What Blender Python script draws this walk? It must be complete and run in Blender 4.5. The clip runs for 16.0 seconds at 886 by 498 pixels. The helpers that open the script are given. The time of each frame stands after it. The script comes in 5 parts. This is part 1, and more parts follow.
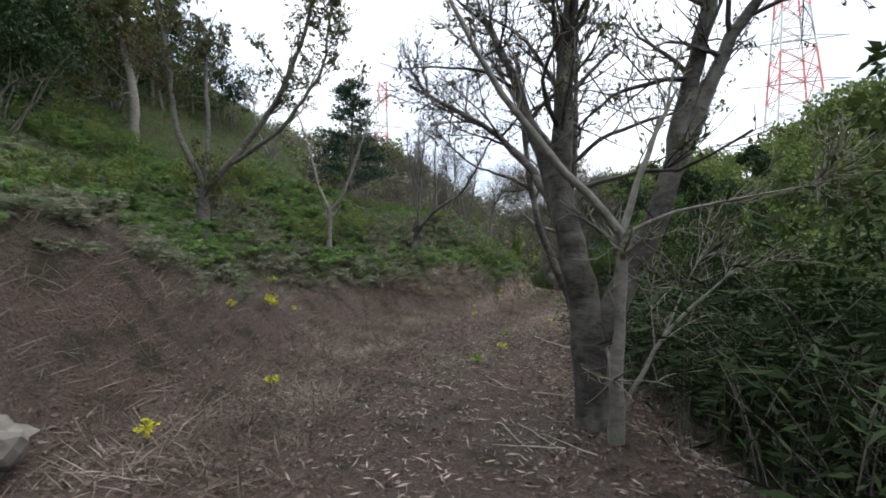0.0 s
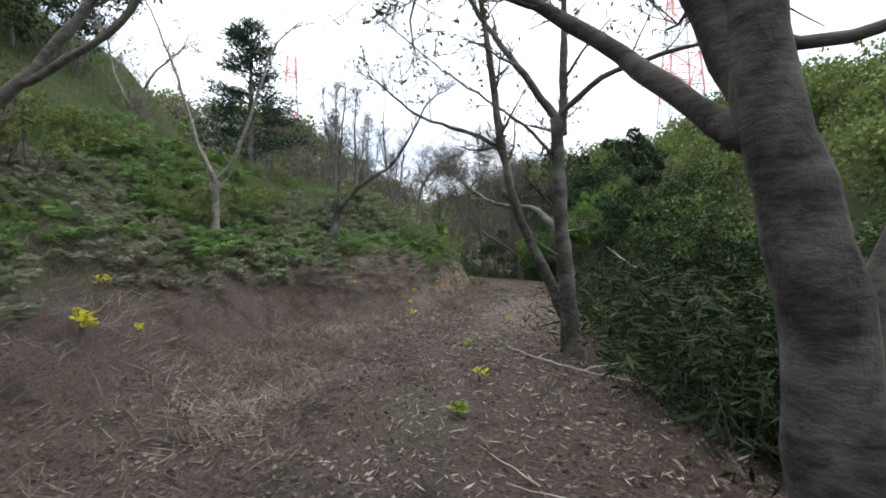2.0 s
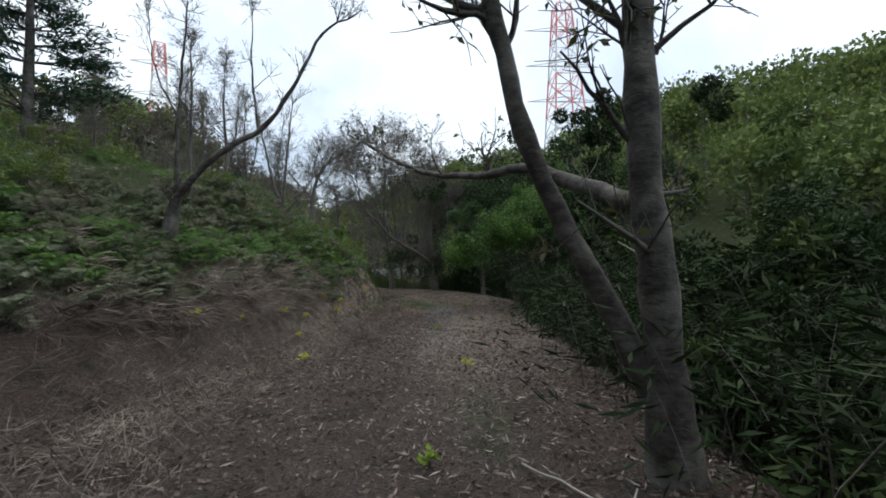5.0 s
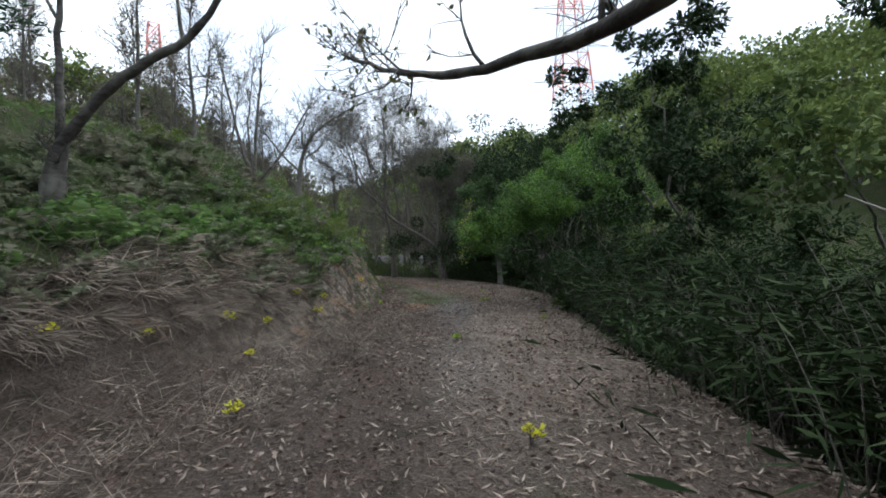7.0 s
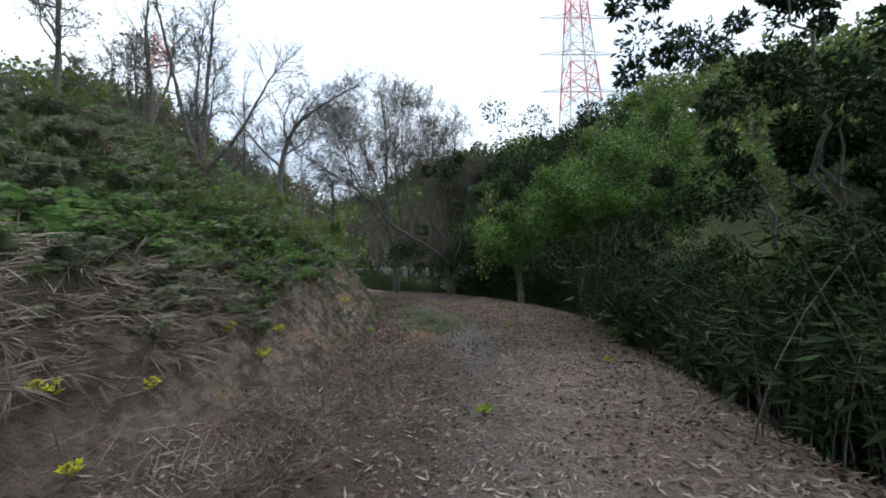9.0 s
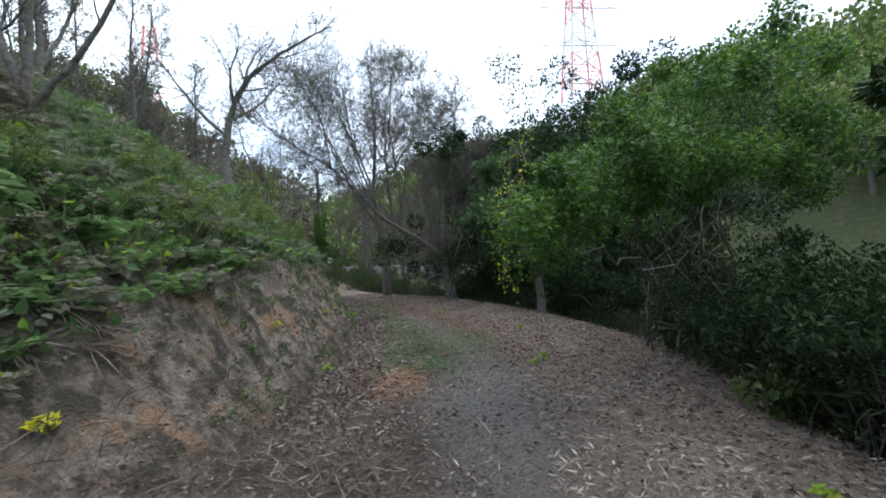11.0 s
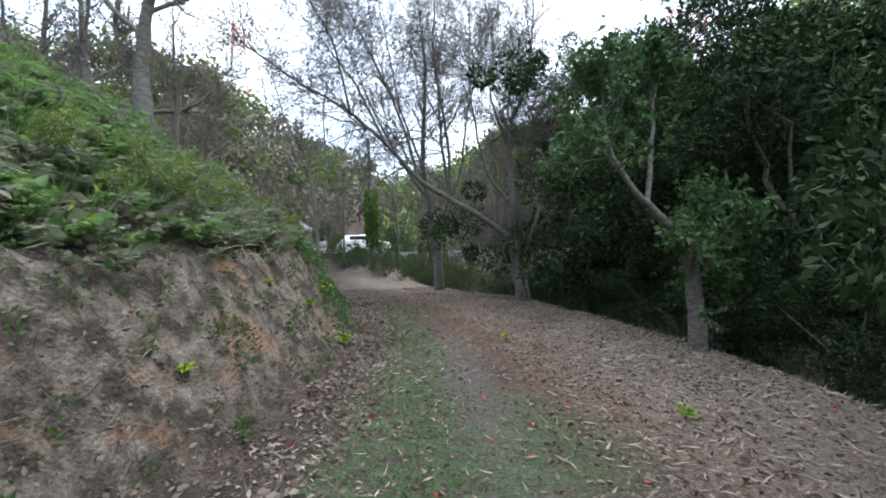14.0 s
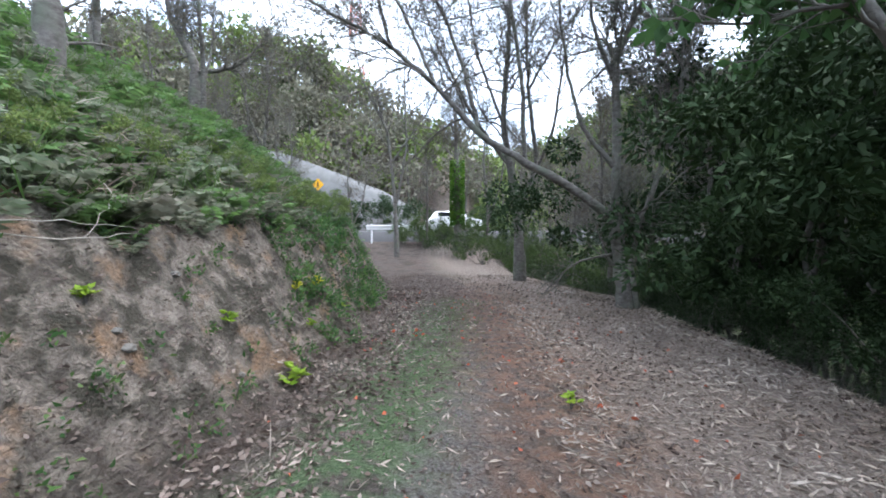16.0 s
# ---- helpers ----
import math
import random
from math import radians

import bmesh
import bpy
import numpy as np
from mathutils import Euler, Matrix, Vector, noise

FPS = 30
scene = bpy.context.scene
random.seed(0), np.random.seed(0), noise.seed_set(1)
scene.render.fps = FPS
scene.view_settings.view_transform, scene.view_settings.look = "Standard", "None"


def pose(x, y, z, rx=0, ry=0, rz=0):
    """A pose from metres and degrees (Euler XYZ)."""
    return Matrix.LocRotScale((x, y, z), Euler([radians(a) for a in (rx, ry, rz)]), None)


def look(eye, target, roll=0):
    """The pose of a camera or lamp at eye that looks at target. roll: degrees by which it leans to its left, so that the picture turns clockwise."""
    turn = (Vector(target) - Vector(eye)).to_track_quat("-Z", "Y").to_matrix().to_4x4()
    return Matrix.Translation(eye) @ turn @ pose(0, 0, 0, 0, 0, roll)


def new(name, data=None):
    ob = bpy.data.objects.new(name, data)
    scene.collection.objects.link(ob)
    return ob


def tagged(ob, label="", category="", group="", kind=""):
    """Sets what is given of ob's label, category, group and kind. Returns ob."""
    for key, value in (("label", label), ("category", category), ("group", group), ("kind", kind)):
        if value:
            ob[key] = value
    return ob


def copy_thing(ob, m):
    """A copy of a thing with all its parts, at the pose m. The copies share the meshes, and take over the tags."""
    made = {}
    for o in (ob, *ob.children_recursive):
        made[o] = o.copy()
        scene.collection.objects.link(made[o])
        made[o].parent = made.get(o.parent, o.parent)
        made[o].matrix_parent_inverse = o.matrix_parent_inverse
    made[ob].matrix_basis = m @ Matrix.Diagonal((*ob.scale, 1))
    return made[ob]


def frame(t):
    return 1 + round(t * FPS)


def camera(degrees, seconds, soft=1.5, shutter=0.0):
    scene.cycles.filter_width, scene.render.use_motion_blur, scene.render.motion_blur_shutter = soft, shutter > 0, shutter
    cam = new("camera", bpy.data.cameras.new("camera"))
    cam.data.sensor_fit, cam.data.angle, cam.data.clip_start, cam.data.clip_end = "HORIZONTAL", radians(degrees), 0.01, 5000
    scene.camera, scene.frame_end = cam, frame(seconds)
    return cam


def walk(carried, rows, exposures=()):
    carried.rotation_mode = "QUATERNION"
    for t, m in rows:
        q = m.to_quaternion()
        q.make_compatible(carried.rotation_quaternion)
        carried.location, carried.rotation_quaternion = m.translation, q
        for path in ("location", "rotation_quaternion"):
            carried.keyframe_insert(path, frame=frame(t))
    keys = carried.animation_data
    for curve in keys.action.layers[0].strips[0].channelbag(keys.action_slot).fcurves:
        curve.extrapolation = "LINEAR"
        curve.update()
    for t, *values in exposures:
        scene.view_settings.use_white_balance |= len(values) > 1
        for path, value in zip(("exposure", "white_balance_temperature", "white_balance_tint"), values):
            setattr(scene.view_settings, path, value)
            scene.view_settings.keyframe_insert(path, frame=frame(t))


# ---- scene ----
cam = camera(92.0, 16.0, soft=1.8)
PATH = [
    (0.0, 0.000, 0.000, 1.500, 93.10, -1.10, -0.10),
    (0.5, -0.185, 0.795, 1.514, 92.00, -0.80, -3.40),
    (1.0, -0.284, 1.519, 1.528, 91.00, -0.70, -6.00),
    (1.5, -0.398, 2.329, 1.528, 90.60, -0.50, -8.50),
    (2.0, -0.383, 3.025, 1.543, 91.50, -0.20, -11.20),
    (2.5, -0.383, 3.692, 1.557, 92.80, -0.00, -14.30),
    (3.0, -0.355, 4.473, 1.585, 93.60, 0.20, -17.40),
    (3.5, -0.270, 5.169, 1.557, 93.40, 0.50, -20.80),
    (4.0, -0.114, 5.921, 1.557, 93.20, 0.70, -23.90),
    (6.5, 1.065, 9.670, 1.486, 91.30, 1.60, -24.50),
    (7.0, 1.349, 10.465, 1.500, 90.80, 1.60, -24.20),
    (7.5, 1.633, 11.175, 1.528, 91.30, 1.60, -23.10),
    (8.0, 1.874, 11.900, 1.514, 92.20, 1.50, -22.20),
    (8.5, 2.215, 12.624, 1.543, 92.70, 1.60, -22.30),
    (9.0, 2.528, 13.362, 1.514, 92.40, 1.70, -23.40),
    (11.5, 4.437, 17.572, 1.595, 91.95, 2.04, -23.41),
    (12.0, 4.803, 18.399, 1.587, 92.37, 1.91, -21.41),
    (12.5, 5.188, 19.291, 1.604, 92.65, 1.76, -18.62),
    (13.0, 5.556, 20.099, 1.579, 92.35, 1.53, -16.13),
    (13.5, 6.008, 20.971, 1.557, 91.28, 1.41, -14.43),
    (14.0, 6.516, 21.725, 1.597, 90.33, 1.39, -13.23),
    (14.5, 6.947, 22.513, 1.617, 89.44, 1.17, -11.04),
    (15.0, 7.392, 23.249, 1.637, 88.69, 0.94, -7.55),
    (15.5, 7.750, 23.977, 1.662, 88.09, 0.52, -3.06),
    (16.0, 8.123, 24.735, 1.670, 87.50, 0.11, 1.34),
]
EXPOSURES = ((0.0, 1.15, 6500, 8), (2.5, 1.45, 6500, 8), (3.0, 1.25, 6400, 7), (3.5, 0.62, 6300, 6), (4.0, 0.6, 6300, 5), (6.5, 0.95, 6200, 5), (7.5, 1.12, 6200, 5), (9.0, 0.95, 6150, 5), (12.0, 1.6, 5900, 5), (13.5, 1.62, 5950, 6), (14.5, 2.25, 6000, 7), (16.0, 2.35, 5750, 7))
walk(cam, [(t, pose(*p)) for t, *p in PATH], EXPOSURES)

# ---- world, sun ----
world = bpy.data.worlds.new("sky")
scene.world = world
world.use_nodes = True
_wn = world.node_tree
_sky = _wn.nodes.new("ShaderNodeTexSky")
_sky.sky_type = 'NISHITA'
_sky.sun_disc = False
_sky.sun_elevation = radians(76)
_sky.sun_rotation = radians(75)
_sky.air_density, _sky.dust_density, _sky.ozone_density = 1.0, 7.0, 1.0
_cloud = _wn.nodes.new("ShaderNodeTexNoise")
_cloud.inputs["Scale"].default_value, _cloud.inputs["Detail"].default_value, _cloud.inputs["Roughness"].default_value = 2.2, 6, 0.55
_dir = _wn.nodes.new("ShaderNodeTexCoord")
_wn.links.new(_dir.outputs["Generated"], _cloud.inputs["Vector"])
_veil = _wn.nodes.new("ShaderNodeMapRange")
_veil.inputs[1].default_value, _veil.inputs[2].default_value, _veil.inputs[3].default_value, _veil.inputs[4].default_value = 0.36, 0.62, 0.1, 1.0
_wn.links.new(_cloud.outputs[0], _veil.inputs[0])
_mix = _wn.nodes.new("ShaderNodeMix")
_mix.data_type = 'RGBA'
_mix.inputs[7].default_value = (5.3, 5.65, 6.2, 1)
_wn.links.new(_veil.outputs[0], _mix.inputs[0])
_wn.links.new(_sky.outputs[0], _mix.inputs[6])
_wn.links.new(_mix.outputs[2], _wn.nodes["Background"].inputs[0])
_wn.nodes["Background"].inputs[1].default_value = 0.15
sun = new("sun", bpy.data.lights.new("sun", 'SUN'))
sun.data.energy, sun.data.angle, sun.data.color = 0.4, radians(120), (1.0, 0.97, 0.93)
sun.matrix_world = look((10, 6, 30), (0, 0, 0))

rng = np.random.default_rng(7)

# ---- materials ----

def node_mat(name):
    m = bpy.data.materials.new(name)
    m.use_nodes = True
    return m, m.node_tree.nodes, m.node_tree.links, m.node_tree.nodes["Principled BSDF"]


def ramp_between(nodes, links, fac, a, b):
    mix = nodes.new("ShaderNodeMix")
    mix.data_type = 'RGBA'
    links.new(fac, mix.inputs[0])
    for sock, c in ((mix.inputs[6], a), (mix.inputs[7], b)):
        if isinstance(c, tuple):
            sock.default_value = (*c, 1)
        else:
            links.new(c, sock)
    return mix.outputs[2]


def noise_fac(nodes, links, scale, detail=5, lo=0.35, hi=0.65, coord=None, rough=0.6):
    tex = nodes.new("ShaderNodeTexNoise")
    tex.inputs["Scale"].default_value = scale
    tex.inputs["Detail"].default_value = detail
    tex.inputs["Roughness"].default_value = rough
    if coord is not None:
        links.new(coord, tex.inputs["Vector"])
    mr = nodes.new("ShaderNodeMapRange")
    mr.inputs[1].default_value, mr.inputs[2].default_value = lo, hi
    links.new(tex.outputs[0], mr.inputs[0])
    return mr.outputs[0]


def add_bump(nodes, links, bsdf, height, strength=0.5, dist=0.02):
    b = nodes.new("ShaderNodeBump")
    b.inputs["Strength"].default_value, b.inputs["Distance"].default_value = strength, dist
    links.new(height, b.inputs["Height"])
    links.new(b.outputs[0], bsdf.inputs["Normal"])


def leaf_mat(name, a, b, c=None, rough=0.5, through_light=0.35, gloss=0.2):
    """Leaf: three tones by island, some light passing through."""
    m, n, l, p = node_mat(name)
    geo = n.new("ShaderNodeNewGeometry")
    col = ramp_between(n, l, geo.outputs["Random Per Island"], a, b)
    tc = n.new("ShaderNodeTexCoord")
    f = noise_fac(n, l, 0.9, 3, 0.4, 0.7, tc.outputs["Object"])
    col = ramp_between(n, l, f, col, c or tuple(v * 0.75 for v in a))
    l.new(col, p.inputs["Base Color"])
    p.inputs["Roughness"].default_value = rough
    p.inputs["Specular IOR Level"].default_value = gloss
    if through_light:
        tr = n.new("ShaderNodeBsdfTranslucent")
        l.new(col, tr.inputs[0])
        mx = n.new("ShaderNodeMixShader")
        mx.inputs[0].default_value = through_light
        l.new(p.outputs[0], mx.inputs[1])
        l.new(tr.outputs[0], mx.inputs[2])
        l.new(mx.outputs[0], n["Material Output"].inputs[0])
    return m


def bark_mat(name, a, b, moss=(0.11, 0.12, 0.07), bands=9.0):
    m, n, l, p = node_mat(name)
    tc = n.new("ShaderNodeTexCoord")
    mp = n.new("ShaderNodeMapping")
    mp.inputs["Scale"].default_value = (5, 5, bands * 2.4)
    l.new(tc.outputs["Object"], mp.inputs[0])
    f1 = noise_fac(n, l, 1.6, 6, 0.35, 0.68, mp.outputs[0])
    f2 = noise_fac(n, l, 2.1, 4, 0.48, 0.7, tc.outputs["Object"])
    f3 = noise_fac(n, l, 16, 5, 0.3, 0.7, tc.outputs["Object"])
    col = ramp_between(n, l, f1, a, b)
    col = ramp_between(n, l, f2, col, moss)
    l.new(col, p.inputs["Base Color"])
    p.inputs["Roughness"].default_value = 0.92
    add = n.new("ShaderNodeMath")
    l.new(f1, add.inputs[0])
    l.new(f3, add.inputs[1])
    add_bump(n, l, p, add.outputs[0], 0.5, 0.012)
    return m


def plain_mat(name, col, rough=0.6, metal=0.0, var=0.12, scale=6.0):
    m, n, l, p = node_mat(name)
    tc = n.new("ShaderNodeTexCoord")
    f = noise_fac(n, l, scale, 6, 0.3, 0.7, tc.outputs["Object"])
    l.new(ramp_between(n, l, f, col, tuple(v * (1 - 2 * var) for v in col)), p.inputs["Base Color"])
    p.inputs["Roughness"].default_value, p.inputs["Metallic"].default_value = rough, metal
    add_bump(n, l, p, f, 0.15, 0.01)
    return m


BARK = bark_mat("cherry_bark", (0.026, 0.022, 0.02), (0.08, 0.072, 0.066), (0.17, 0.165, 0.145), 5.0)
BARK_PALE = bark_mat("pale_bark", (0.12, 0.11, 0.095), (0.27, 0.25, 0.22), (0.16, 0.17, 0.13), 3.0)
BARK_GREY = bark_mat("grey_bark", (0.06, 0.052, 0.046), (0.17, 0.155, 0.14), (0.10, 0.11, 0.08), 4.0)
DEADWOOD = bark_mat("dead_wood", (0.26, 0.235, 0.20), (0.42, 0.39, 0.34), (0.3, 0.29, 0.25), 2.0)
LEAF_CHERRY = leaf_mat("cherry_leaf", (0.05, 0.075, 0.02), (0.09, 0.10, 0.03), (0.10, 0.075, 0.03))
LEAF_BARE = leaf_mat("withered_leaf", (0.12, 0.10, 0.075), (0.17, 0.14, 0.10), (0.09, 0.08, 0.055))
LEAF_DARK = leaf_mat("evergreen_leaf", (0.02, 0.038, 0.014), (0.042, 0.07, 0.026), (0.024, 0.042, 0.018), 0.6, 0.12, 0.12)
LEAF_SHRUB = leaf_mat("shrub_leaf", (0.045, 0.075, 0.022), (0.10, 0.14, 0.042), (0.04, 0.06, 0.022), 0.6, 0.2, 0.12)
LEAF_BAMBOO = leaf_mat("bamboo_grass_leaf", (0.018, 0.034, 0.013), (0.042, 0.062, 0.027), (0.022, 0.034, 0.016), 0.65, 0.06, 0.05)
LEAF_VINE = leaf_mat("vine_leaf", (0.055, 0.13, 0.014), (0.15, 0.27, 0.028), (0.04, 0.09, 0.018), 0.5, 0.35)
LEAF_BIG = leaf_mat("broad_leaf", (0.045, 0.10, 0.03), (0.08, 0.15, 0.05), (0.05, 0.10, 0.035), 0.5, 0.35)
LEAF_YELLOW = leaf_mat("yellow_leaf", (0.42, 0.42, 0.02), (0.6, 0.55, 0.03), (0.36, 0.42, 0.03), 0.55, 0.4)
LEAF_YGREEN = leaf_mat("yellowgreen_leaf", (0.16, 0.26, 0.02), (0.25, 0.34, 0.03), (0.13, 0.24, 0.02), 0.55, 0.4)
LEAF_PINE = leaf_mat("pine_needle", (0.018, 0.05, 0.028), (0.035, 0.075, 0.04), (0.02, 0.045, 0.025), 0.5, 0.1)
FERN = leaf_mat("fern_frond", (0.075, 0.155, 0.042), (0.16, 0.26, 0.075), (0.09, 0.14, 0.055), 0.6, 0.45)
FERN_BLUE = leaf_mat("weathered_fern", (0.11, 0.15, 0.085), (0.20, 0.22, 0.15), (0.16, 0.145, 0.115), 0.65, 0.4)
STRAW = leaf_mat("dry_straw", (0.135, 0.112, 0.092), (0.27, 0.23, 0.195), (0.065, 0.054, 0.045), 0.8, 0.15)
LITTER = leaf_mat("fallen_leaf", (0.095, 0.068, 0.055), (0.26, 0.215, 0.185), (0.075, 0.055, 0.046), 0.8, 0.1)
LITTER_PALE = leaf_mat("pale_fallen_leaf", (0.27, 0.228, 0.19), (0.45, 0.39, 0.33), (0.2, 0.155, 0.125), 0.75, 0.1)
GRASS = leaf_mat("short_grass", (0.05, 0.12, 0.034), (0.10, 0.175, 0.055), (0.08, 0.12, 0.05), 0.6, 0.3)
GRASS_TALL = leaf_mat("slope_grass", (0.05, 0.105, 0.025), (0.115, 0.18, 0.052), (0.085, 0.105, 0.042), 0.6, 0.3)
BIGMIX = [LEAF_BIG, GRASS_TALL]
# autumn tones, raised to put the far hill's haze into the leaf colour
WOODS_GREEN = leaf_mat("woods_green", (0.10, 0.145, 0.04), (0.2, 0.245, 0.07), (0.08, 0.115, 0.04), 0.7, 0.25)
WOODS_BROWN = leaf_mat("woods_brown", (0.14, 0.13, 0.10), (0.22, 0.20, 0.15), (0.12, 0.125, 0.085), 0.8, 0.2)

# ---- ground shape ----
TOE = ((-60, -3.2), (0, -2.9), (6, -2.7), (10, -2.3), (13, -1.3), (15.5, 0.1), (17.5, 1.8), (19.5, 3.2), (22, 4.45), (24, 5.2),
       (26, 5.9), (28, 6.4), (31, 6.7), (35, 6.5), (38, 6.0), (42, 4.5), (48, 1.0), (60, -6))
EDGE = ((-60, 1.9), (3, 2.0), (5, 1.95), (6.5, 2.4), (8, 2.95), (10, 3.6), (12, 4.6), (14, 5.6), (16, 6.6), (18, 7.8), (20, 9.2),
        (23, 10.8), (26, 11.6), (30, 12.0), (35, 12.0), (38, 11.0), (41, 10.2), (46, 9.6), (60, 9))
CREST = ((-60, 20), (0, 17), (12, 14), (15, 9.5), (18, 5.0), (22, 4.2), (28, 5.1), (32, 5.3), (36, 4.7), (44, 2.5), (52, 1.2), (400, 1.2))


def line(table, y):
    a = np.array(table)
    return np.interp(y, a[:, 0], a[:, 1])


def smooth(v, a, b):
    k = np.clip((np.asarray(v, float) - a) / (b - a), 0, 1)
    return k * k * (3 - 2 * k)


def wob(x, y, f, seed=0.0):
    """Cheap rolling unevenness, about -1 to 1."""
    return (np.sin(x * f + 1.3 * np.sin(y * f * 0.7 + seed) + seed) + np.sin(y * f * 1.13 + 1.7 * np.sin(x * f * 0.83 + seed * 2) + 0.5)
            + 0.6 * np.sin((x + y) * f * 1.9 + seed * 3)) / 2.6


def ground_z(x, y):
    x, y = np.asarray(x, float), np.asarray(y, float)
    toe, edge, crest = line(TOE, y), line(EDGE, y), line(CREST, y)
    crest = crest + 7.5 * smooth(-x, 6, 13) * smooth(y, 13, 18) * (1 - smooth(y, 24, 34))
    u = (toe - x) * 0.93
    cut = smooth(y, 19.0, 23.5)
    # left bank: gentle slope at first, a cut earth face further on
    soft = np.interp(u, (0, 0.5, 1, 2.3, 4, 8, 400), (0, 0.25, 0.8, 1.75, 2.75, 5.3, 200))
    face = np.interp(u, (0, 0.25, 0.9, 1.2, 3.4, 8, 400), (0, 0.35, 1.62, 1.82, 3.6, 6.8, 200))
    bank = soft * (1 - cut) + face * cut
    bank = bank + 0.85 * np.exp(-((x + 4.5) ** 2 / 1.0 + (y - 5.3) ** 2 / 2.6))
    bank = np.minimum(bank, crest)
    bank = bank + np.where(u > 0, smooth(u, 0, 1.5) * (0.13 * wob(x, y, 2.1, 1) + 0.05 * wob(x, y, 6.0, 2)), 0)
    bank = bank + np.where(u > 0, smooth(u, 0, 0.3) * (1 - smooth(u, 1.2, 1.8)) * cut * (0.13 * wob(x, y * 1.3, 5, 4) + 0.07 * wob(x, y, 13, 5)), 0)
    # right: falls away into a gully, then the far side rises
    v = x - edge
    drop = np.interp(v, (0, 0.4, 2, 6, 16, 40, 900), (0, -0.12, -0.9, -2.4, -2.6, 1.5, 4))
    # track
    cross = 0.035 * smooth(y, 14, 20) * (x - toe - 3.0) * (1 - smooth(y, 30, 40)) * np.where((u < 0) & (v < 0), 1, 0)
    track = -0.02 + 0.02 * wob(x, y, 1.7, 3) + 0.011 * wob(x, y, 7.3, 6) + 0.15 * smooth(y, 20, 30) * 0.5
    track = track - 0.05 * np.exp(-((x - toe - 0.55) / 0.22) ** 2) * smooth(y, 22, 26)
    z = track + np.where(u > 0, bank, 0) + np.where(v > 0, drop, 0)
    z = z + 1.0 * smooth(y, 42, 56) * (1 - smooth(np.abs(x), 60, 90))
    away = np.maximum(np.maximum(smooth(x, 20, 50), smooth(y, 62, 80)), np.maximum(smooth(-x, 10, 28), smooth(-y, 8, 28)))
    for cx, cy, sx, sy, hh in HILLS:
        z = z + away * hh * np.exp(-((x - cx) / sx) ** 2 - ((y - cy) / sy) ** 2)
    return z


HILLS = ((66, 66, 22, 34, 15), (38, 100, 22, 24, 15), (-16, 86, 24, 18, 16.5), (14, 150, 40, 30, 24), (-70, 60, 40, 80, 28), (110, 10, 50, 70, 28), (20, -90, 120, 50, 16))


def mesh_from(name, verts, faces, mats, smooth_faces=False, indices=None):
    """A mesh out of arrays: verts (n, 3); faces (m, 3 or 4)."""
    me = bpy.data.meshes.new(name)
    verts, faces = np.asarray(verts, np.float32), np.asarray(faces, np.int32)
    k = faces.shape[1]
    me.vertices.add(len(verts))
    me.vertices.foreach_set("co", verts.ravel())
    me.loops.add(faces.size)
    me.loops.foreach_set("vertex_index", faces.ravel())
    me.polygons.add(len(faces))
    me.polygons.foreach_set("loop_start", np.arange(0, faces.size, k, dtype=np.int32))
    me.polygons.foreach_set("loop_total", np.full(len(faces), k, np.int32))
    if indices is not None:
        me.polygons.foreach_set("material_index", np.asarray(indices, np.int32))
    if smooth_faces:
        me.polygons.foreach_set("use_smooth", np.ones(len(faces), bool))
    for m in mats if isinstance(mats, (list, tuple)) else [mats]:
        me.materials.append(m)
    me.update(calc_edges=True)
    return me


def axis_steps(spans):
    out = []
    for a, b, s in spans:
        out.append(np.arange(a, b - 1e-6, s))
    return np.concatenate(out + [np.array([spans[-1][1]])])


gx = axis_steps(((-600, -100, 50), (-100, -30, 5), (-30, -8, 0.7), (-8, -4, 0.25), (-4, 13, 0.12), (13, 20, 0.4), (20, 60, 2.5), (60, 120, 6), (120, 600, 60)))
gy = axis_steps(((-600, -100, 50), (-100, -10, 6), (-10, -1, 0.5), (-1, 36, 0.13), (36, 60, 0.5), (60, 130, 3.5), (130, 250, 10), (250, 900, 65)))
GX, GY = np.meshgrid(gx, gy)
GZ = ground_z(GX, GY)
_nx, _ny = len(gx), len(gy)
_i = np.arange(_nx * _ny).reshape(_ny, _nx)
_faces = np.stack([_i[:-1, :-1], _i[:-1, 1:], _i[1:, 1:], _i[1:, :-1]], -1).reshape(-1, 4)


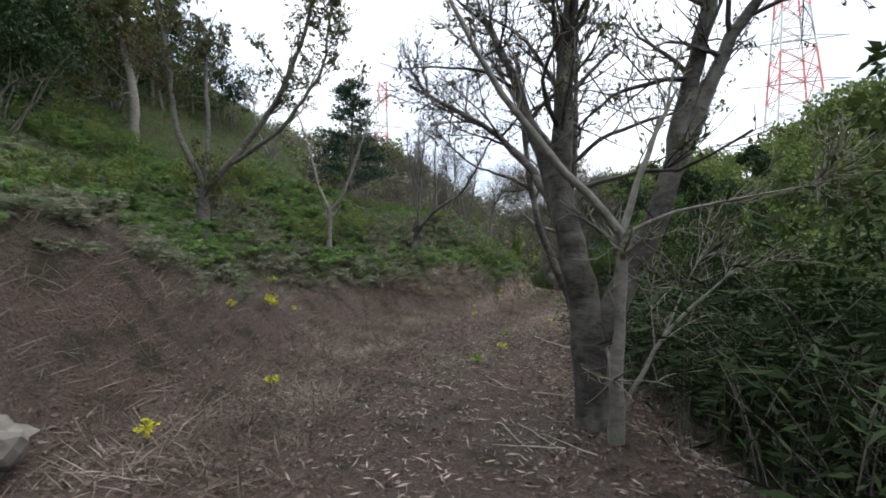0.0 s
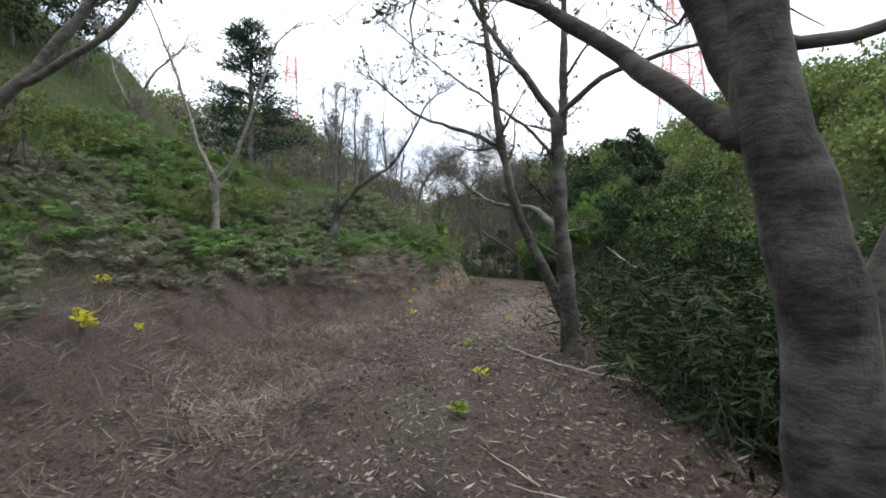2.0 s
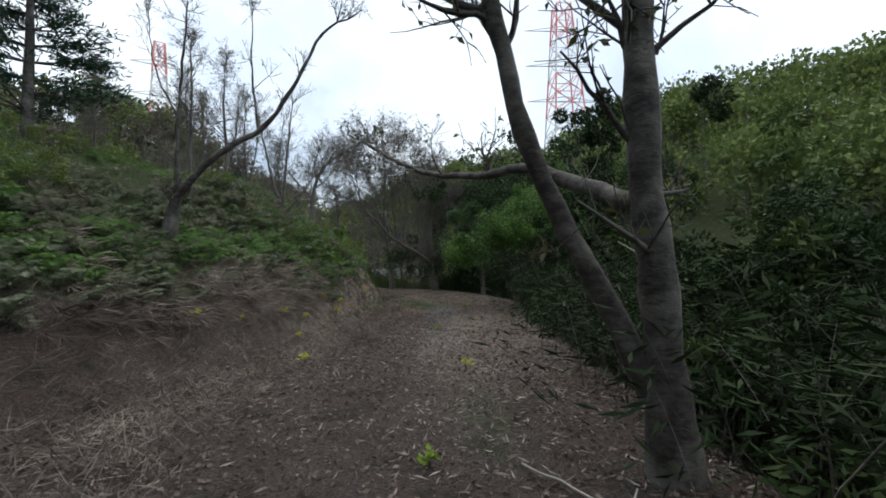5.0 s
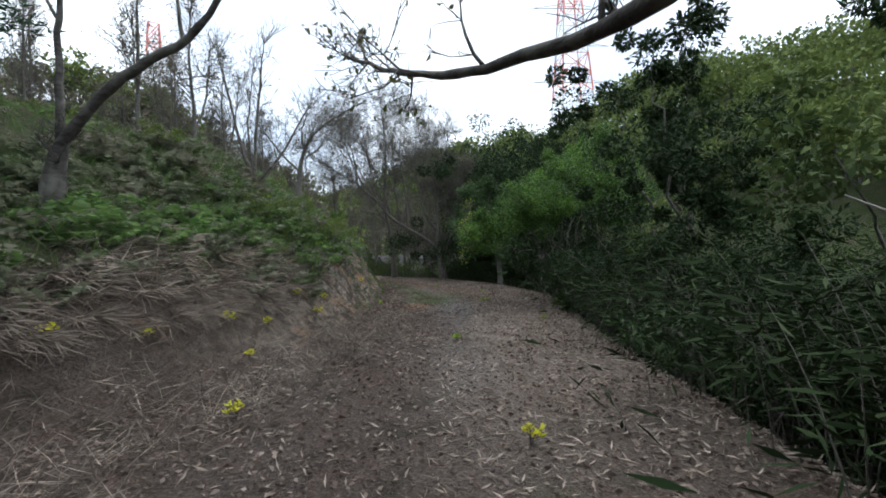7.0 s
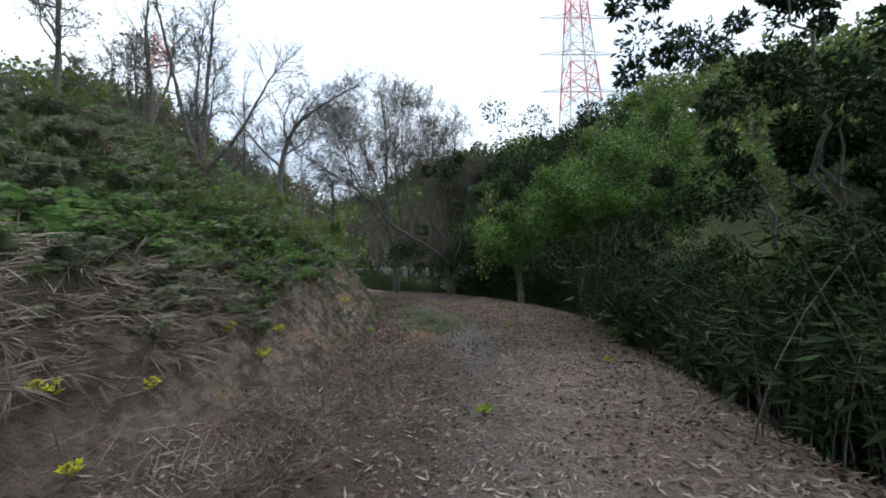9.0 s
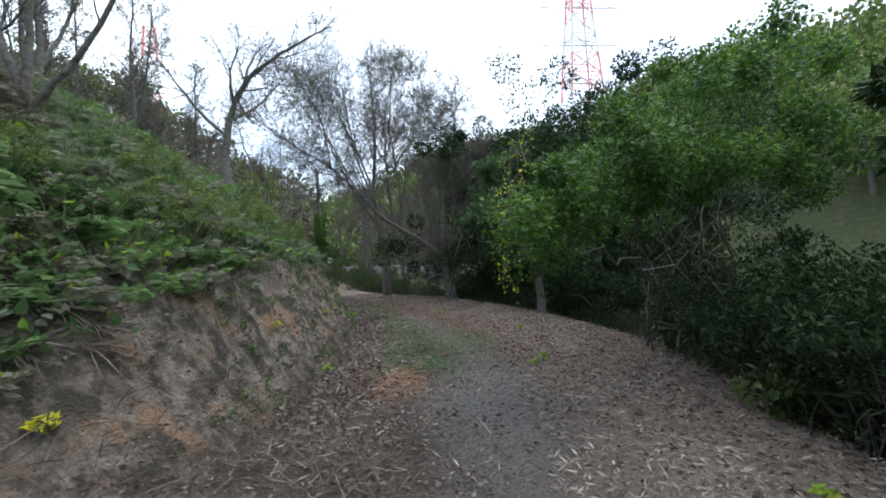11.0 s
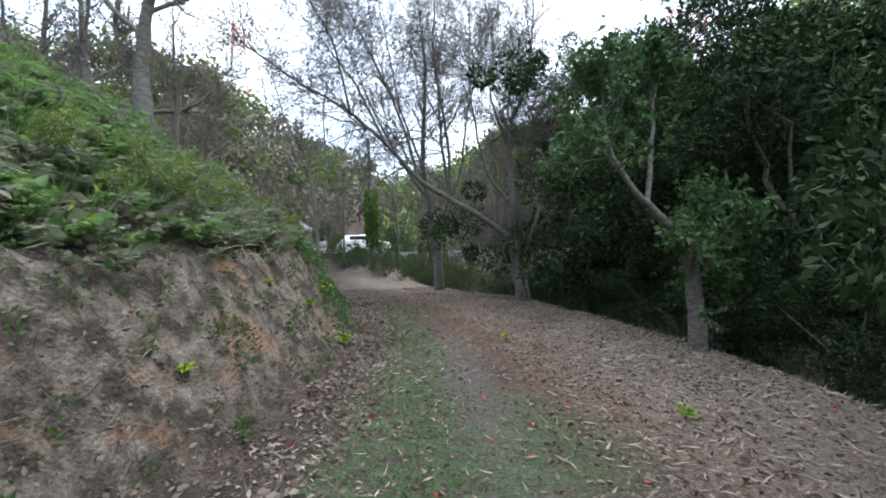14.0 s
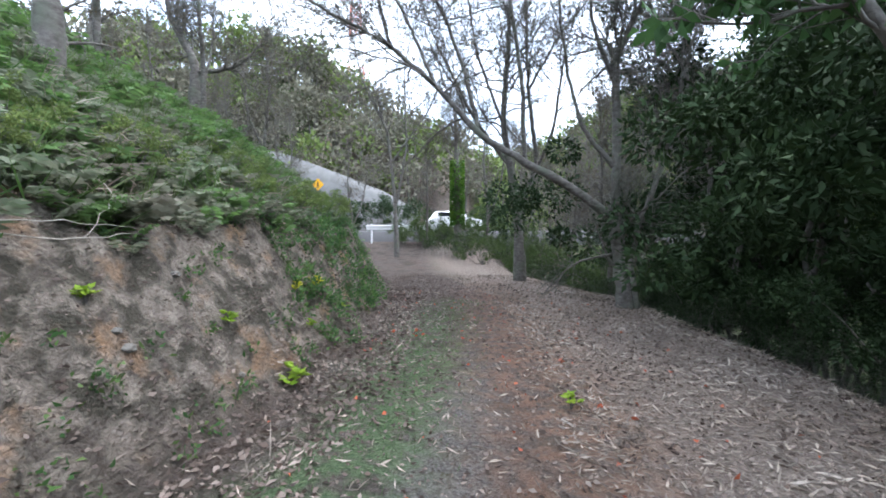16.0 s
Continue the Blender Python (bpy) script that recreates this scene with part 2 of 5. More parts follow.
def ground_material():
    m, n, l, p = node_mat("ground_soil")
    geo = n.new("ShaderNodeNewGeometry")
    pos = geo.outputs["Position"]

    def att(name):
        a = n.new("ShaderNodeAttribute")
        a.attribute_name = name
        return a.outputs["Fac"]

    def weigh(f, fac2, gain=1.6):
        a = n.new("ShaderNodeMath")
        a.operation = 'MULTIPLY'
        l.new(f, a.inputs[0])
        l.new(fac2, a.inputs[1])
        b = n.new("ShaderNodeMath")
        b.operation = 'MULTIPLY'
        b.use_clamp = True
        b.inputs[1].default_value = gain
        l.new(a.outputs[0], b.inputs[0])
        return b.outputs[0]
    fine = noise_fac(n, l, 34, 6, 0.32, 0.68, pos)
    mid = noise_fac(n, l, 5.5, 6, 0.35, 0.65, pos)
    big = noise_fac(n, l, 0.9, 4, 0.35, 0.65, pos)
    col = ramp_between(n, l, fine, (0.052, 0.041, 0.036), (0.17, 0.14, 0.122))
    col = ramp_between(n, l, weigh(mid, big, 0.9), col, (0.12, 0.082, 0.066))
    col = ramp_between(n, l, noise_fac(n, l, 1.6, 5, 0.52, 0.64, pos), col, (0.06, 0.052, 0.04))
    bankc = ramp_between(n, l, mid, (0.11, 0.093, 0.078), (0.40, 0.345, 0.29))
    bankc = ramp_between(n, l, noise_fac(n, l, 1.7, 5, 0.54, 0.67, pos), bankc, (0.40, 0.255, 0.155))
    bankc = ramp_between(n, l, noise_fac(n, l, 3.1, 5, 0.5, 0.6, pos), bankc, (0.085, 0.078, 0.06))
    bankc = ramp_between(n, l, weigh(fine, fine, 0.5), bankc, (0.10, 0.08, 0.065))
    col = ramp_between(n, l, att("bank"), col, bankc)
    verge = ramp_between(n, l, fine, (0.17, 0.138, 0.118), (0.42, 0.35, 0.295))
    col = ramp_between(n, l, att("verge"), col, verge)
    green = ramp_between(n, l, fine, (0.03, 0.052, 0.015), (0.08, 0.11, 0.04))
    col = ramp_between(n, l, weigh(att("slope"), noise_fac(n, l, 2.2, 5, 0.25, 0.6, pos), 1.2), col, green)
    lawn = ramp_between(n, l, fine, (0.06, 0.10, 0.045), (0.14, 0.18, 0.095))
    col = ramp_between(n, l, weigh(att("lawn"), mid, 1.7), col, lawn)
    grav = ramp_between(n, l, noise_fac(n, l, 60, 3, 0.3, 0.7, pos), (0.13, 0.125, 0.12), (0.30, 0.29, 0.28))
    col = ramp_between(n, l, weigh(att("gravel"), fine, 1.5), col, grav)
    col = ramp_between(n, l, weigh(att("clay"), mid, 1.5), col, (0.31, 0.165, 0.10))
    l.new(col, p.inputs["Base Color"])
    p.inputs["Roughness"].default_value = 0.95
    p.inputs["Specular IOR Level"].default_value = 0.2
    hsum = n.new("ShaderNodeMath")
    l.new(fine, hsum.inputs[0])
    l.new(mid, hsum.inputs[1])
    add_bump(n, l, p, hsum.outputs[0], 1.0, 0.06)
    return m


ground_me = mesh_from("ground", np.stack([GX, GY, GZ], -1).reshape(-1, 3), _faces, ground_material(), True)


def blot(cx, cy, rx, ry, turn=0.0):
    c, s = math.cos(turn), math.sin(turn)
    dx, dy = GX - cx, GY - cy
    return np.exp(-(((dx * c + dy * s) / rx) ** 2 + ((dy * c - dx * s) / ry) ** 2) ** 1.5)


_u = (line(TOE, GY) - GX) * 0.93
_v = GX - line(EDGE, GY)
MID = ((-60, 0.2), (0, 0.0), (5, 0.2), (10, 1.4), (14, 3.2), (18, 5.4), (22, 7.0), (26, 8.0), (30, 8.6), (38, 8.4), (60, 4))
_m = GX - line(MID, GY)
zones = {
    "bank": smooth(_u, -0.1, 0.35) * (1 - smooth(_u, 1.2, 1.7)) * smooth(GY, 15, 21),
    "verge": 0.8 * smooth(_v, -3.4, -1.6) * (1 - smooth(_v, 0.6, 1.2)) * smooth(GY, 10, 17),
    "slope": np.maximum(smooth(_u, 1.2, 2.4), 0.9 * smooth(_v, 0.8, 2.0)),
    "lawn": np.clip(1.6 * blot(6.4, 24.0, 0.42, 1.5, -0.35) + 0.9 * blot(7.6, 24.3, 0.4, 0.9) + blot(7.2, 26.6, 0.62, 3.3, -0.2) + blot(8.3, 25.2, 0.45, 1.0) + 0.7 * blot(7.6, 31, 0.7, 3.0, -0.05) + 1.2 * blot(6.75, 24.3, 0.55, 1.7, -0.25) + 0.7 * blot(7.8, 24.8, 0.4, 0.6)
                    + 0.4 * blot(2.6, 11.5, 0.3, 1.2, -0.4) + 0.4 * blot(0.2, 7.5, 0.35, 0.9, -0.1), 0, 1),
    "gravel": np.clip(blot(6.6, 21.3, 0.75, 2.2, -0.42) + 0.6 * blot(4.4, 16.5, 0.5, 3.0, -0.42) + 0.5 * blot(8.1, 27.5, 0.35, 3.5, -0.15), 0, 1),
    "clay": np.clip(1.2 * blot(5.85, 22.5, 0.38, 0.75, -0.4) + 0.35 * blot(9.0, 29.0, 0.8, 4.5, 0.0) + 0.3 * blot(9.2, 35, 1.0, 4, 0.1), 0, 1),
}
for _name, _val in zones.items():
    a = ground_me.attributes.new(_name, 'FLOAT', 'POINT')
    a.data.foreach_set("value", _val.astype(np.float32).ravel())
ground = tagged(new("ground", ground_me), "brown leaf-strewn earth track between a cut bank and wooded slopes", "ground", kind="structure")


def gz(x, y):
    return float(ground_z(x, y))


# ---- builders ----

def unit(v):
    return v / np.maximum(np.linalg.norm(v, axis=-1, keepdims=True), 1e-9)


def leaves_arrays(pos, along, length, width, fold=0.25):
    """Diamond leaves: base at pos, tip along. Returns verts and quads."""
    n = len(pos)
    along = unit(along)
    side = unit(np.cross(along, rng.normal(size=(n, 3))))
    nor = np.cross(along, side)
    L, W = np.broadcast_to(length, n)[:, None], np.broadcast_to(width, n)[:, None]
    mid = pos + along * L * 0.45
    v = np.stack([pos, mid + side * W * 0.5 + nor * W * fold, pos + along * L - nor * L * 0.08, mid - side * W * 0.5 + nor * W * fold], 1).reshape(-1, 3)
    return v, np.arange(4 * n).reshape(n, 4)


def ovate_arrays(pos, along, length, width, fold=0.18):
    """Broad pointed leaves of two halves folded along the midrib, widest near the stalk."""
    n = len(pos)
    along = unit(along)
    side = unit(np.cross(along, np.array((0, 0, 1.0)) + rng.normal(size=(n, 3)) * 0.45))
    nor = np.cross(along, side)
    L, W = np.broadcast_to(length, n)[:, None], np.broadcast_to(width, n)[:, None]
    tip = pos + along * L - nor * L * 0.12
    rows = [pos]
    for sg in (1, -1):
        rows += [pos + along * L * 0.12 + side * W * 0.42 * sg + nor * W * fold, pos + along * L * 0.5 + side * W * 0.45 * sg + nor * W * fold]
    v = np.stack([rows[0], rows[1], rows[2], tip, rows[4], rows[3]], 1).reshape(-1, 3)
    o = np.arange(n)[:, None] * 6
    return v, np.stack([o + np.array((0, 1, 2, 3)), o + np.array((0, 3, 4, 5))], 1).reshape(-1, 4)


def tube_arrays(pts, radii, sides):
    pts, radii = np.asarray(pts, float), np.asarray(radii, float)
    tang = unit(np.gradient(pts, axis=0))
    ref = np.array((0.31, 0.95, 0.05)) if abs(tang[0][2]) > 0.8 else np.array((0, 0, 1.0))
    a = unit(np.cross(tang, ref))
    b = np.cross(tang, a)
    ang = np.linspace(0, 2 * math.pi, sides, endpoint=False)
    ring = np.cos(ang)[None, :, None] * a[:, None] + np.sin(ang)[None, :, None] * b[:, None]
    v = (pts[:, None] + ring * radii[:, None, None]).reshape(-1, 3)
    k, idx = len(pts), np.arange(sides)
    f = [np.stack([i * sides + idx, i * sides + (idx + 1) % sides, (i + 1) * sides + (idx + 1) % sides, (i + 1) * sides + idx], -1) for i in range(k - 1)]
    return v, np.concatenate(f)


def join_arrays(chunks):
    vs, fs, off = [], [], 0
    for v, f in chunks:
        vs.append(v)
        fs.append(f + off)
        off += len(v)
    return np.concatenate(vs), np.concatenate(fs)


def curve_through(pts, radii, step=0.22, jitter=0.03):
    """A smooth, slightly crooked line through pts."""
    pts, radii = np.asarray(pts, float), np.asarray(radii, float)
    seg = np.linalg.norm(np.diff(pts, axis=0), axis=1)
    s = np.concatenate([[0], np.cumsum(seg)])
    k = max(4, int(s[-1] / step) + 1)
    q = np.linspace(0, s[-1], k)
    p = np.stack([np.interp(q, s, pts[:, i]) for i in range(3)], -1)
    for _ in range(2):
        p[1:-1] = 0.25 * p[:-2] + 0.5 * p[1:-1] + 0.25 * p[2:]
    p[1:-1] += rng.normal(size=(k - 2, 3)) * jitter * step * 1.5
    return p, np.interp(q, s, radii)


def sprout(parent, radii, count, length, spread, lift, lo=0.25, hi=1.0, taper=0.5):
    """Side shoots of a limb: list of (points, radii)."""
    out = []
    n = len(parent)
    tang = unit(np.gradient(parent, axis=0))
    for _ in range(count):
        f = rng.uniform(lo, hi)
        i = min(int(f * (n - 1)), n - 2)
        d = unit(tang[i] + rng.normal(size=3) * spread)
        d[2] += lift
        d = unit(d)
        L = length * rng.uniform(0.5, 1.15) * (1.15 - 0.55 * f)
        k = max(4, int(L / 0.16))
        steps = unit(d + np.cumsum(rng.normal(size=(k, 3)) * 0.16, axis=0) + np.array((0, 0, lift * 0.6)) * np.linspace(0, 1, k)[:, None])
        p = parent[i] + np.concatenate([np.zeros((1, 3)), np.cumsum(steps * L / k, axis=0)])
        r0 = min(max(radii[i] * taper, 0.0055), 0.032)
        out.append((p, np.linspace(r0, max(r0 * 0.25, 0.0035), k + 1)))
    return out


def part(name, me, parent, label=""):
    ob = new(name, me)
    ob.parent = parent
    if label:
        ob["label"] = label
    if name in ("bough_spray", "twig_spray", "leafage", "foliage", "stemwork", "needle_mass", "branch_layer", "hanging_stemwork", "hanging_foliage"):
        ob["kind"] = "stuff"
    return ob


def thing(name, x, y, z, label, category, group=""):
    ob = new(name)
    ob.location = (x, y, z)
    ob.empty_display_size = 0.1
    return tagged(ob, label, category, group)


def make_tree(name, label, base, stems, bark, leaf, shoots=(9, 8, 4), reach=(1.6, 0.8, 0.35), leaves=0, leaf_size=0.06, lift=0.25, spread=0.75,
              flare=1.35, lo=0.3, group="", category="tree", leaf_name="leafage"):
    """A tree from the lines of its trunk and main limbs; boughs and twigs sprout from them. Coordinates are the world's."""
    base = np.asarray(base, float)
    root = thing(name, *base, label, category, group)
    limbs = []
    for k, stem in enumerate(stems):
        pts = np.array([s[:3] for s in stem], float)
        rad = np.array([s[3] for s in stem], float)
        p, r = curve_through(pts, rad)
        if k == 0:
            h = p[:, 2] - p[0, 2]
            r = r * (1 + (flare - 1) * np.exp(-h / 0.25))
            foot = p[:1].copy()
            foot[0, 2] = min(p[0, 2] - 0.1, gz(p[0, 0], p[0, 1]) - 0.25)
            p = np.concatenate([foot, p])
            r = np.concatenate([r[:1] * 1.1, r])
        limbs.append((p, r))
        sides = 12 if rad[0] > 0.06 else 8
        v, f = tube_arrays(p, r * (1 + 0.06 * rng.normal(size=len(r))), sides)
        part("trunk" if k == 0 else "limb", mesh_from(name, v - base, f, bark, True), root)
    boughs, twigs, tips = [], [], []
    for p, r in limbs:
        L = np.linalg.norm(np.diff(p, axis=0), axis=1).sum()
        boughs += sprout(p, r, max(2, int(shoots[0] * L / 3.0)), reach[0], spread, lift, lo, 1.0, 0.45)
        boughs += sprout(p, r, 3, reach[0], 0.45, lift, 0.92, 1.0, 0.7)
    for p, r in boughs:
        twigs += sprout(p, r, shoots[1], reach[1], spread, lift, 0.2, 1.0, 0.5)
    for p, r in twigs[:]:
        tips += sprout(p, r, shoots[2], reach[2], spread, lift, 0.2, 1.0, 0.6)
    small = [tube_arrays(p[::2] if len(p) > 6 else p, r[::2] if len(p) > 6 else r, 3) for p, r in twigs] + [tube_arrays(p[[0, 2, -1]], r[[0, 2, -1]] * 0.9, 3) for p, r in tips]
    if boughs:
        v, f = join_arrays([tube_arrays(p, r, 5) for p, r in boughs])
        part("bough_spray", mesh_from("bough_spray", v - base, f, bark, True), root)
    if small:
        v, f = join_arrays(small)
        part("twig_spray", mesh_from("twig_spray", v - base, f, bark), root)
    if leaves:
        src = tips if tips else twigs
        pick = rng.integers(0, len(src), leaves)
        pos = np.array([src[i][0][rng.integers(1, len(src[i][0]))] for i in pick])
        al = rng.normal(size=(leaves, 3)) + np.array((0, 0, -0.7))
        L = leaf_size * rng.uniform(0.6, 1.3, leaves)
        v, f = leaves_arrays(pos, al, L, L * 0.5)
        part(leaf_name, mesh_from(leaf_name, v - base, f, leaf), root)
    return root

# ---- trees, each from the lines of its stems ----
make_tree("cherry_tree", "large dark cherry tree with twin trunks and sparse leaves", (1.6, 4.42, 0.1), (
    ((1.6, 4.42, 0.1, 0.19), (1.5, 4.42, 1.0, 0.165), (1.37, 4.42, 1.7, 0.145), (1.22, 4.5, 2.35, 0.125), (1.28, 4.52, 3.3, 0.1), (1.36, 4.55, 4.5, 0.085), (1.45, 4.6, 5.8, 0.06)),
    ((1.58, 4.43, 0.85, 0.14), (1.98, 4.45, 1.55, 0.13), (2.16, 4.42, 1.95, 0.122), (2.33, 4.4, 2.4, 0.115), (2.5, 4.4, 3.2, 0.095), (2.77, 4.4, 4.3, 0.08), (3.0, 4.4, 5.6, 0.06)),
    ((2.35, 4.4, 2.5, 0.095), (2.6, 4.36, 3.1, 0.085), (2.94, 4.35, 4.0, 0.07), (3.3, 4.3, 4.5, 0.05), (3.8, 4.1, 4.8, 0.03)),
    ((1.26, 4.52, 2.2, 0.085), (1.13, 4.56, 2.5, 0.08), (0.92, 4.98, 3.6, 0.06), (0.5, 5.3, 4.7, 0.035)),
    ((1.28, 4.47, 2.0, 0.075), (1.21, 4.8, 2.26, 0.062), (1.18, 5.15, 2.64, 0.054), (1.0, 5.45, 2.98, 0.047), (0.61, 5.97, 3.57, 0.04), (0.07, 6.51, 4.04, 0.035), (-0.61, 6.98, 4.61, 0.025)),
), BARK, LEAF_CHERRY, shoots=(9, 7, 4), reach=(2.0, 0.9, 0.4), leaves=3600, leaf_size=0.06, lo=0.45, flare=1.2)
make_tree("young_tree", "slender grey-barked young tree forking low at the edge of the track", (1.6, 3.95, 0.1), (
    ((1.6, 3.95, 0.1, 0.06), (1.58, 3.82, 1.0, 0.054), (1.55, 3.7, 1.86, 0.05)),
    ((1.55, 3.7, 1.86, 0.045), (1.19, 3.68, 2.26, 0.039), (0.76, 3.66, 2.7, 0.033), (0.42, 3.72, 3.2, 0.027), (0.02, 3.77, 3.97, 0.021), (-0.16, 3.83, 4.6, 0.015)),
    ((1.55, 3.7, 1.86, 0.034), (1.79, 3.75, 2.6, 0.025), (2.1, 3.81, 3.2, 0.01)),
    ((1.55, 3.7, 1.84, 0.018), (1.96, 3.6, 2.08, 0.014), (2.58, 3.45, 2.18, 0.01), (3.13, 3.3, 2.3, 0.006)),
    ((1.64, 3.93, 0.25, 0.022), (1.86, 3.9, 0.75, 0.018), (2.2, 3.86, 1.2, 0.014), (2.7, 3.8, 1.65, 0.006)),
    ((1.98, 3.88, 0.92, 0.012), (2.2, 3.95, 1.4, 0.009), (2.5, 4.0, 1.8, 0.004)),
), BARK_PALE, LEAF_CHERRY, shoots=(5, 5, 3), reach=(0.9, 0.5, 0.25), leaves=300, leaf_size=0.07, lo=0.3, flare=1.2)
make_tree("cherry_tree", "dark cherry tree with a long low limb overhanging the track", (3.1, 9.59, 0.17), (
    ((3.1, 9.59, 0.17, 0.15), (2.98, 9.56, 1.37, 0.133), (2.86, 9.54, 2.4, 0.117), (2.79, 9.48, 3.86, 0.1)),
    ((2.79, 9.48, 3.86, 0.075), (2.23, 9.68, 4.72, 0.06), (1.65, 9.99, 5.67, 0.045), (1.25, 10.26, 6.53, 0.03)),
    ((2.79, 9.48, 3.86, 0.06), (3.28, 9.12, 4.45, 0.047), (4.33, 8.63, 4.76, 0.033), (5.16, 8.21, 4.93, 0.02)),
    ((2.92, 9.56, 3.63, 0.09), (2.96, 9.59, 4.9, 0.065), (3.04, 9.7, 6.45, 0.04)),
    ((3.04, 9.69, 0.58, 0.1), (2.65, 10.04, 1.72, 0.09), (2.33, 10.19, 2.46, 0.08), (2.11, 10.29, 3.6, 0.07), (1.92, 10.36, 5.15, 0.06), (1.8, 10.45, 6.16, 0.05), (1.77, 10.51, 7, 0.04)),
    ((2.11, 10.29, 3.58, 0.045), (1.57, 10.72, 3.96, 0.037), (0.82, 11.3, 4.32, 0.03), (0.29, 11.72, 4.9, 0.022), (-0.22, 12.13, 5.47, 0.015)),
    ((3, 9.55, 1.9, 0.085), (3.1, 10.5, 2.3, 0.074), (3.1, 11.2, 2.62, 0.063), (3.2, 12.3, 2.75, 0.053), (3.05, 13.6, 3, 0.042), (2.88, 15, 3.55, 0.031), (2.6, 16.2, 4.2, 0.02)),
    ((2.88, 9.5, 3.08, 0.035), (2.59, 9.95, 3.77, 0.029), (1.97, 10.39, 4.39, 0.023), (1.12, 10.98, 5.2, 0.016), (0.06, 11.6, 6.39, 0.01)),
), BARK, LEAF_CHERRY, shoots=(5, 5, 3), reach=(1.3, 0.7, 0.35), leaves=1100, leaf_size=0.085, lo=0.35)
make_tree("cherry_tree", "pale-trunked cherry tree with spreading limbs on the grassy slope", (-5.62, 9.98, 2.14), (
    ((-5.62, 9.98, 2.14, 0.15), (-5.59, 9.92, 3.4, 0.13)),
    ((-5.59, 9.92, 3.4, 0.08), (-6.28, 9.85, 4.64, 0.063), (-6.54, 9.75, 6.55, 0.047), (-6.9, 9.65, 8.25, 0.03)),
    ((-5.59, 9.92, 3.4, 0.07), (-5.65, 10.03, 4.92, 0.05), (-5.88, 10.13, 6.9, 0.03)),
    ((-5.59, 9.92, 3.4, 0.09), (-4.97, 9.89, 3.94, 0.075), (-3.94, 9.81, 5.41, 0.06), (-3.31, 9.72, 7, 0.045), (-3.07, 9.65, 8.19, 0.03)),
    ((-4.91, 9.88, 3.98, 0.06), (-3.72, 9.64, 4.69, 0.047), (-2.78, 9.38, 5.9, 0.033), (-2.54, 9.18, 7.62, 0.02)),
), BARK_GREY, LEAF_CHERRY, shoots=(6, 6, 4), reach=(1.6, 0.9, 0.4), leaves=6500, leaf_size=0.1, lo=0.4)
make_tree("slope_tree", "pale straight tree trunk high on the wooded slope", (-10.16, 13.83, 5.13), (
    ((-10.16, 13.83, 5.13, 0.16), (-10.18, 13.73, 7.07, 0.13), (-10.65, 13.62, 9.09, 0.1), (-11.06, 13.5, 11.3, 0.07)),
), BARK_PALE, LEAF_CHERRY, shoots=(8, 7, 4), reach=(2.2, 1.2, 0.5), leaves=5500, leaf_size=0.13, lo=0.35)
make_tree("bare_tree", "leafless V-shaped grey tree on the slope", (-3.87, 14.4, 2.44), (
    ((-3.87, 14.4, 2.44, 0.1), (-3.83, 14.36, 3.48, 0.09)),
    ((-3.83, 14.36, 3.48, 0.06), (-4.24, 14.42, 4.31, 0.045), (-4.9, 14.5, 6.38, 0.03), (-5.6, 14.59, 8.04, 0.015)),
    ((-3.83, 14.36, 3.48, 0.06), (-3.38, 14.26, 3.96, 0.048), (-2.85, 14.11, 5.56, 0.036), (-2.46, 14, 6.81, 0.024), (-1.85, 13.87, 7.36, 0.012)),
), BARK_PALE, LEAF_BARE, shoots=(4, 4, 3), reach=(1.0, 0.6, 0.3), leaves=0, lo=0.35)
make_tree("bare_tree", "small grey tree with forked limbs high on the slope", (-8.21, 19.78, 5.09), (
    ((-8.21, 19.78, 5.09, 0.11), (-8.16, 19.72, 6.67, 0.1)),
    ((-8.16, 19.72, 6.67, 0.06), (-8.87, 19.83, 8.05, 0.04), (-9.08, 19.83, 9.44, 0.02)),
    ((-8.16, 19.72, 6.67, 0.06), (-7.51, 19.56, 8.06, 0.04), (-6.36, 19.3, 9.05, 0.02)),
), BARK_PALE, LEAF_BARE, shoots=(7, 6, 3), reach=(1.3, 0.8, 0.4), leaves=500, leaf_size=0.1, lo=0.2)
make_tree("bare_tree", "dark bare tree with one limb reaching over the bank", (-1.2, 18.28, 2.66), (
    ((-1.2, 18.28, 2.66, 0.11), (-1.09, 18.2, 3.19, 0.1)),
    ((-1.09, 18.2, 3.19, 0.06), (-1.05, 18.07, 4.98, 0.037), (-0.84, 17.83, 7.42, 0.015)),
    ((-1.09, 18.2, 3.19, 0.08), (-0.38, 17.83, 4.08, 0.067), (0.67, 17.33, 4.67, 0.054), (1.31, 16.98, 5.67, 0.041), (1.83, 16.68, 6.81, 0.028), (2.48, 16.37, 7.09, 0.015)),
    ((-1.07, 18.08, 4.98, 0.025), (-1.52, 18.22, 5.99, 0.017), (-1.62, 18.19, 7.15, 0.008)),
    ((0.54, 17.39, 4.63, 0.03), (0.39, 17.37, 5.97, 0.019), (0.44, 17.27, 7.26, 0.008)),
), BARK, LEAF_BARE, shoots=(4, 4, 3), reach=(0.9, 0.5, 0.3), leaves=60, leaf_size=0.07, lo=0.4)
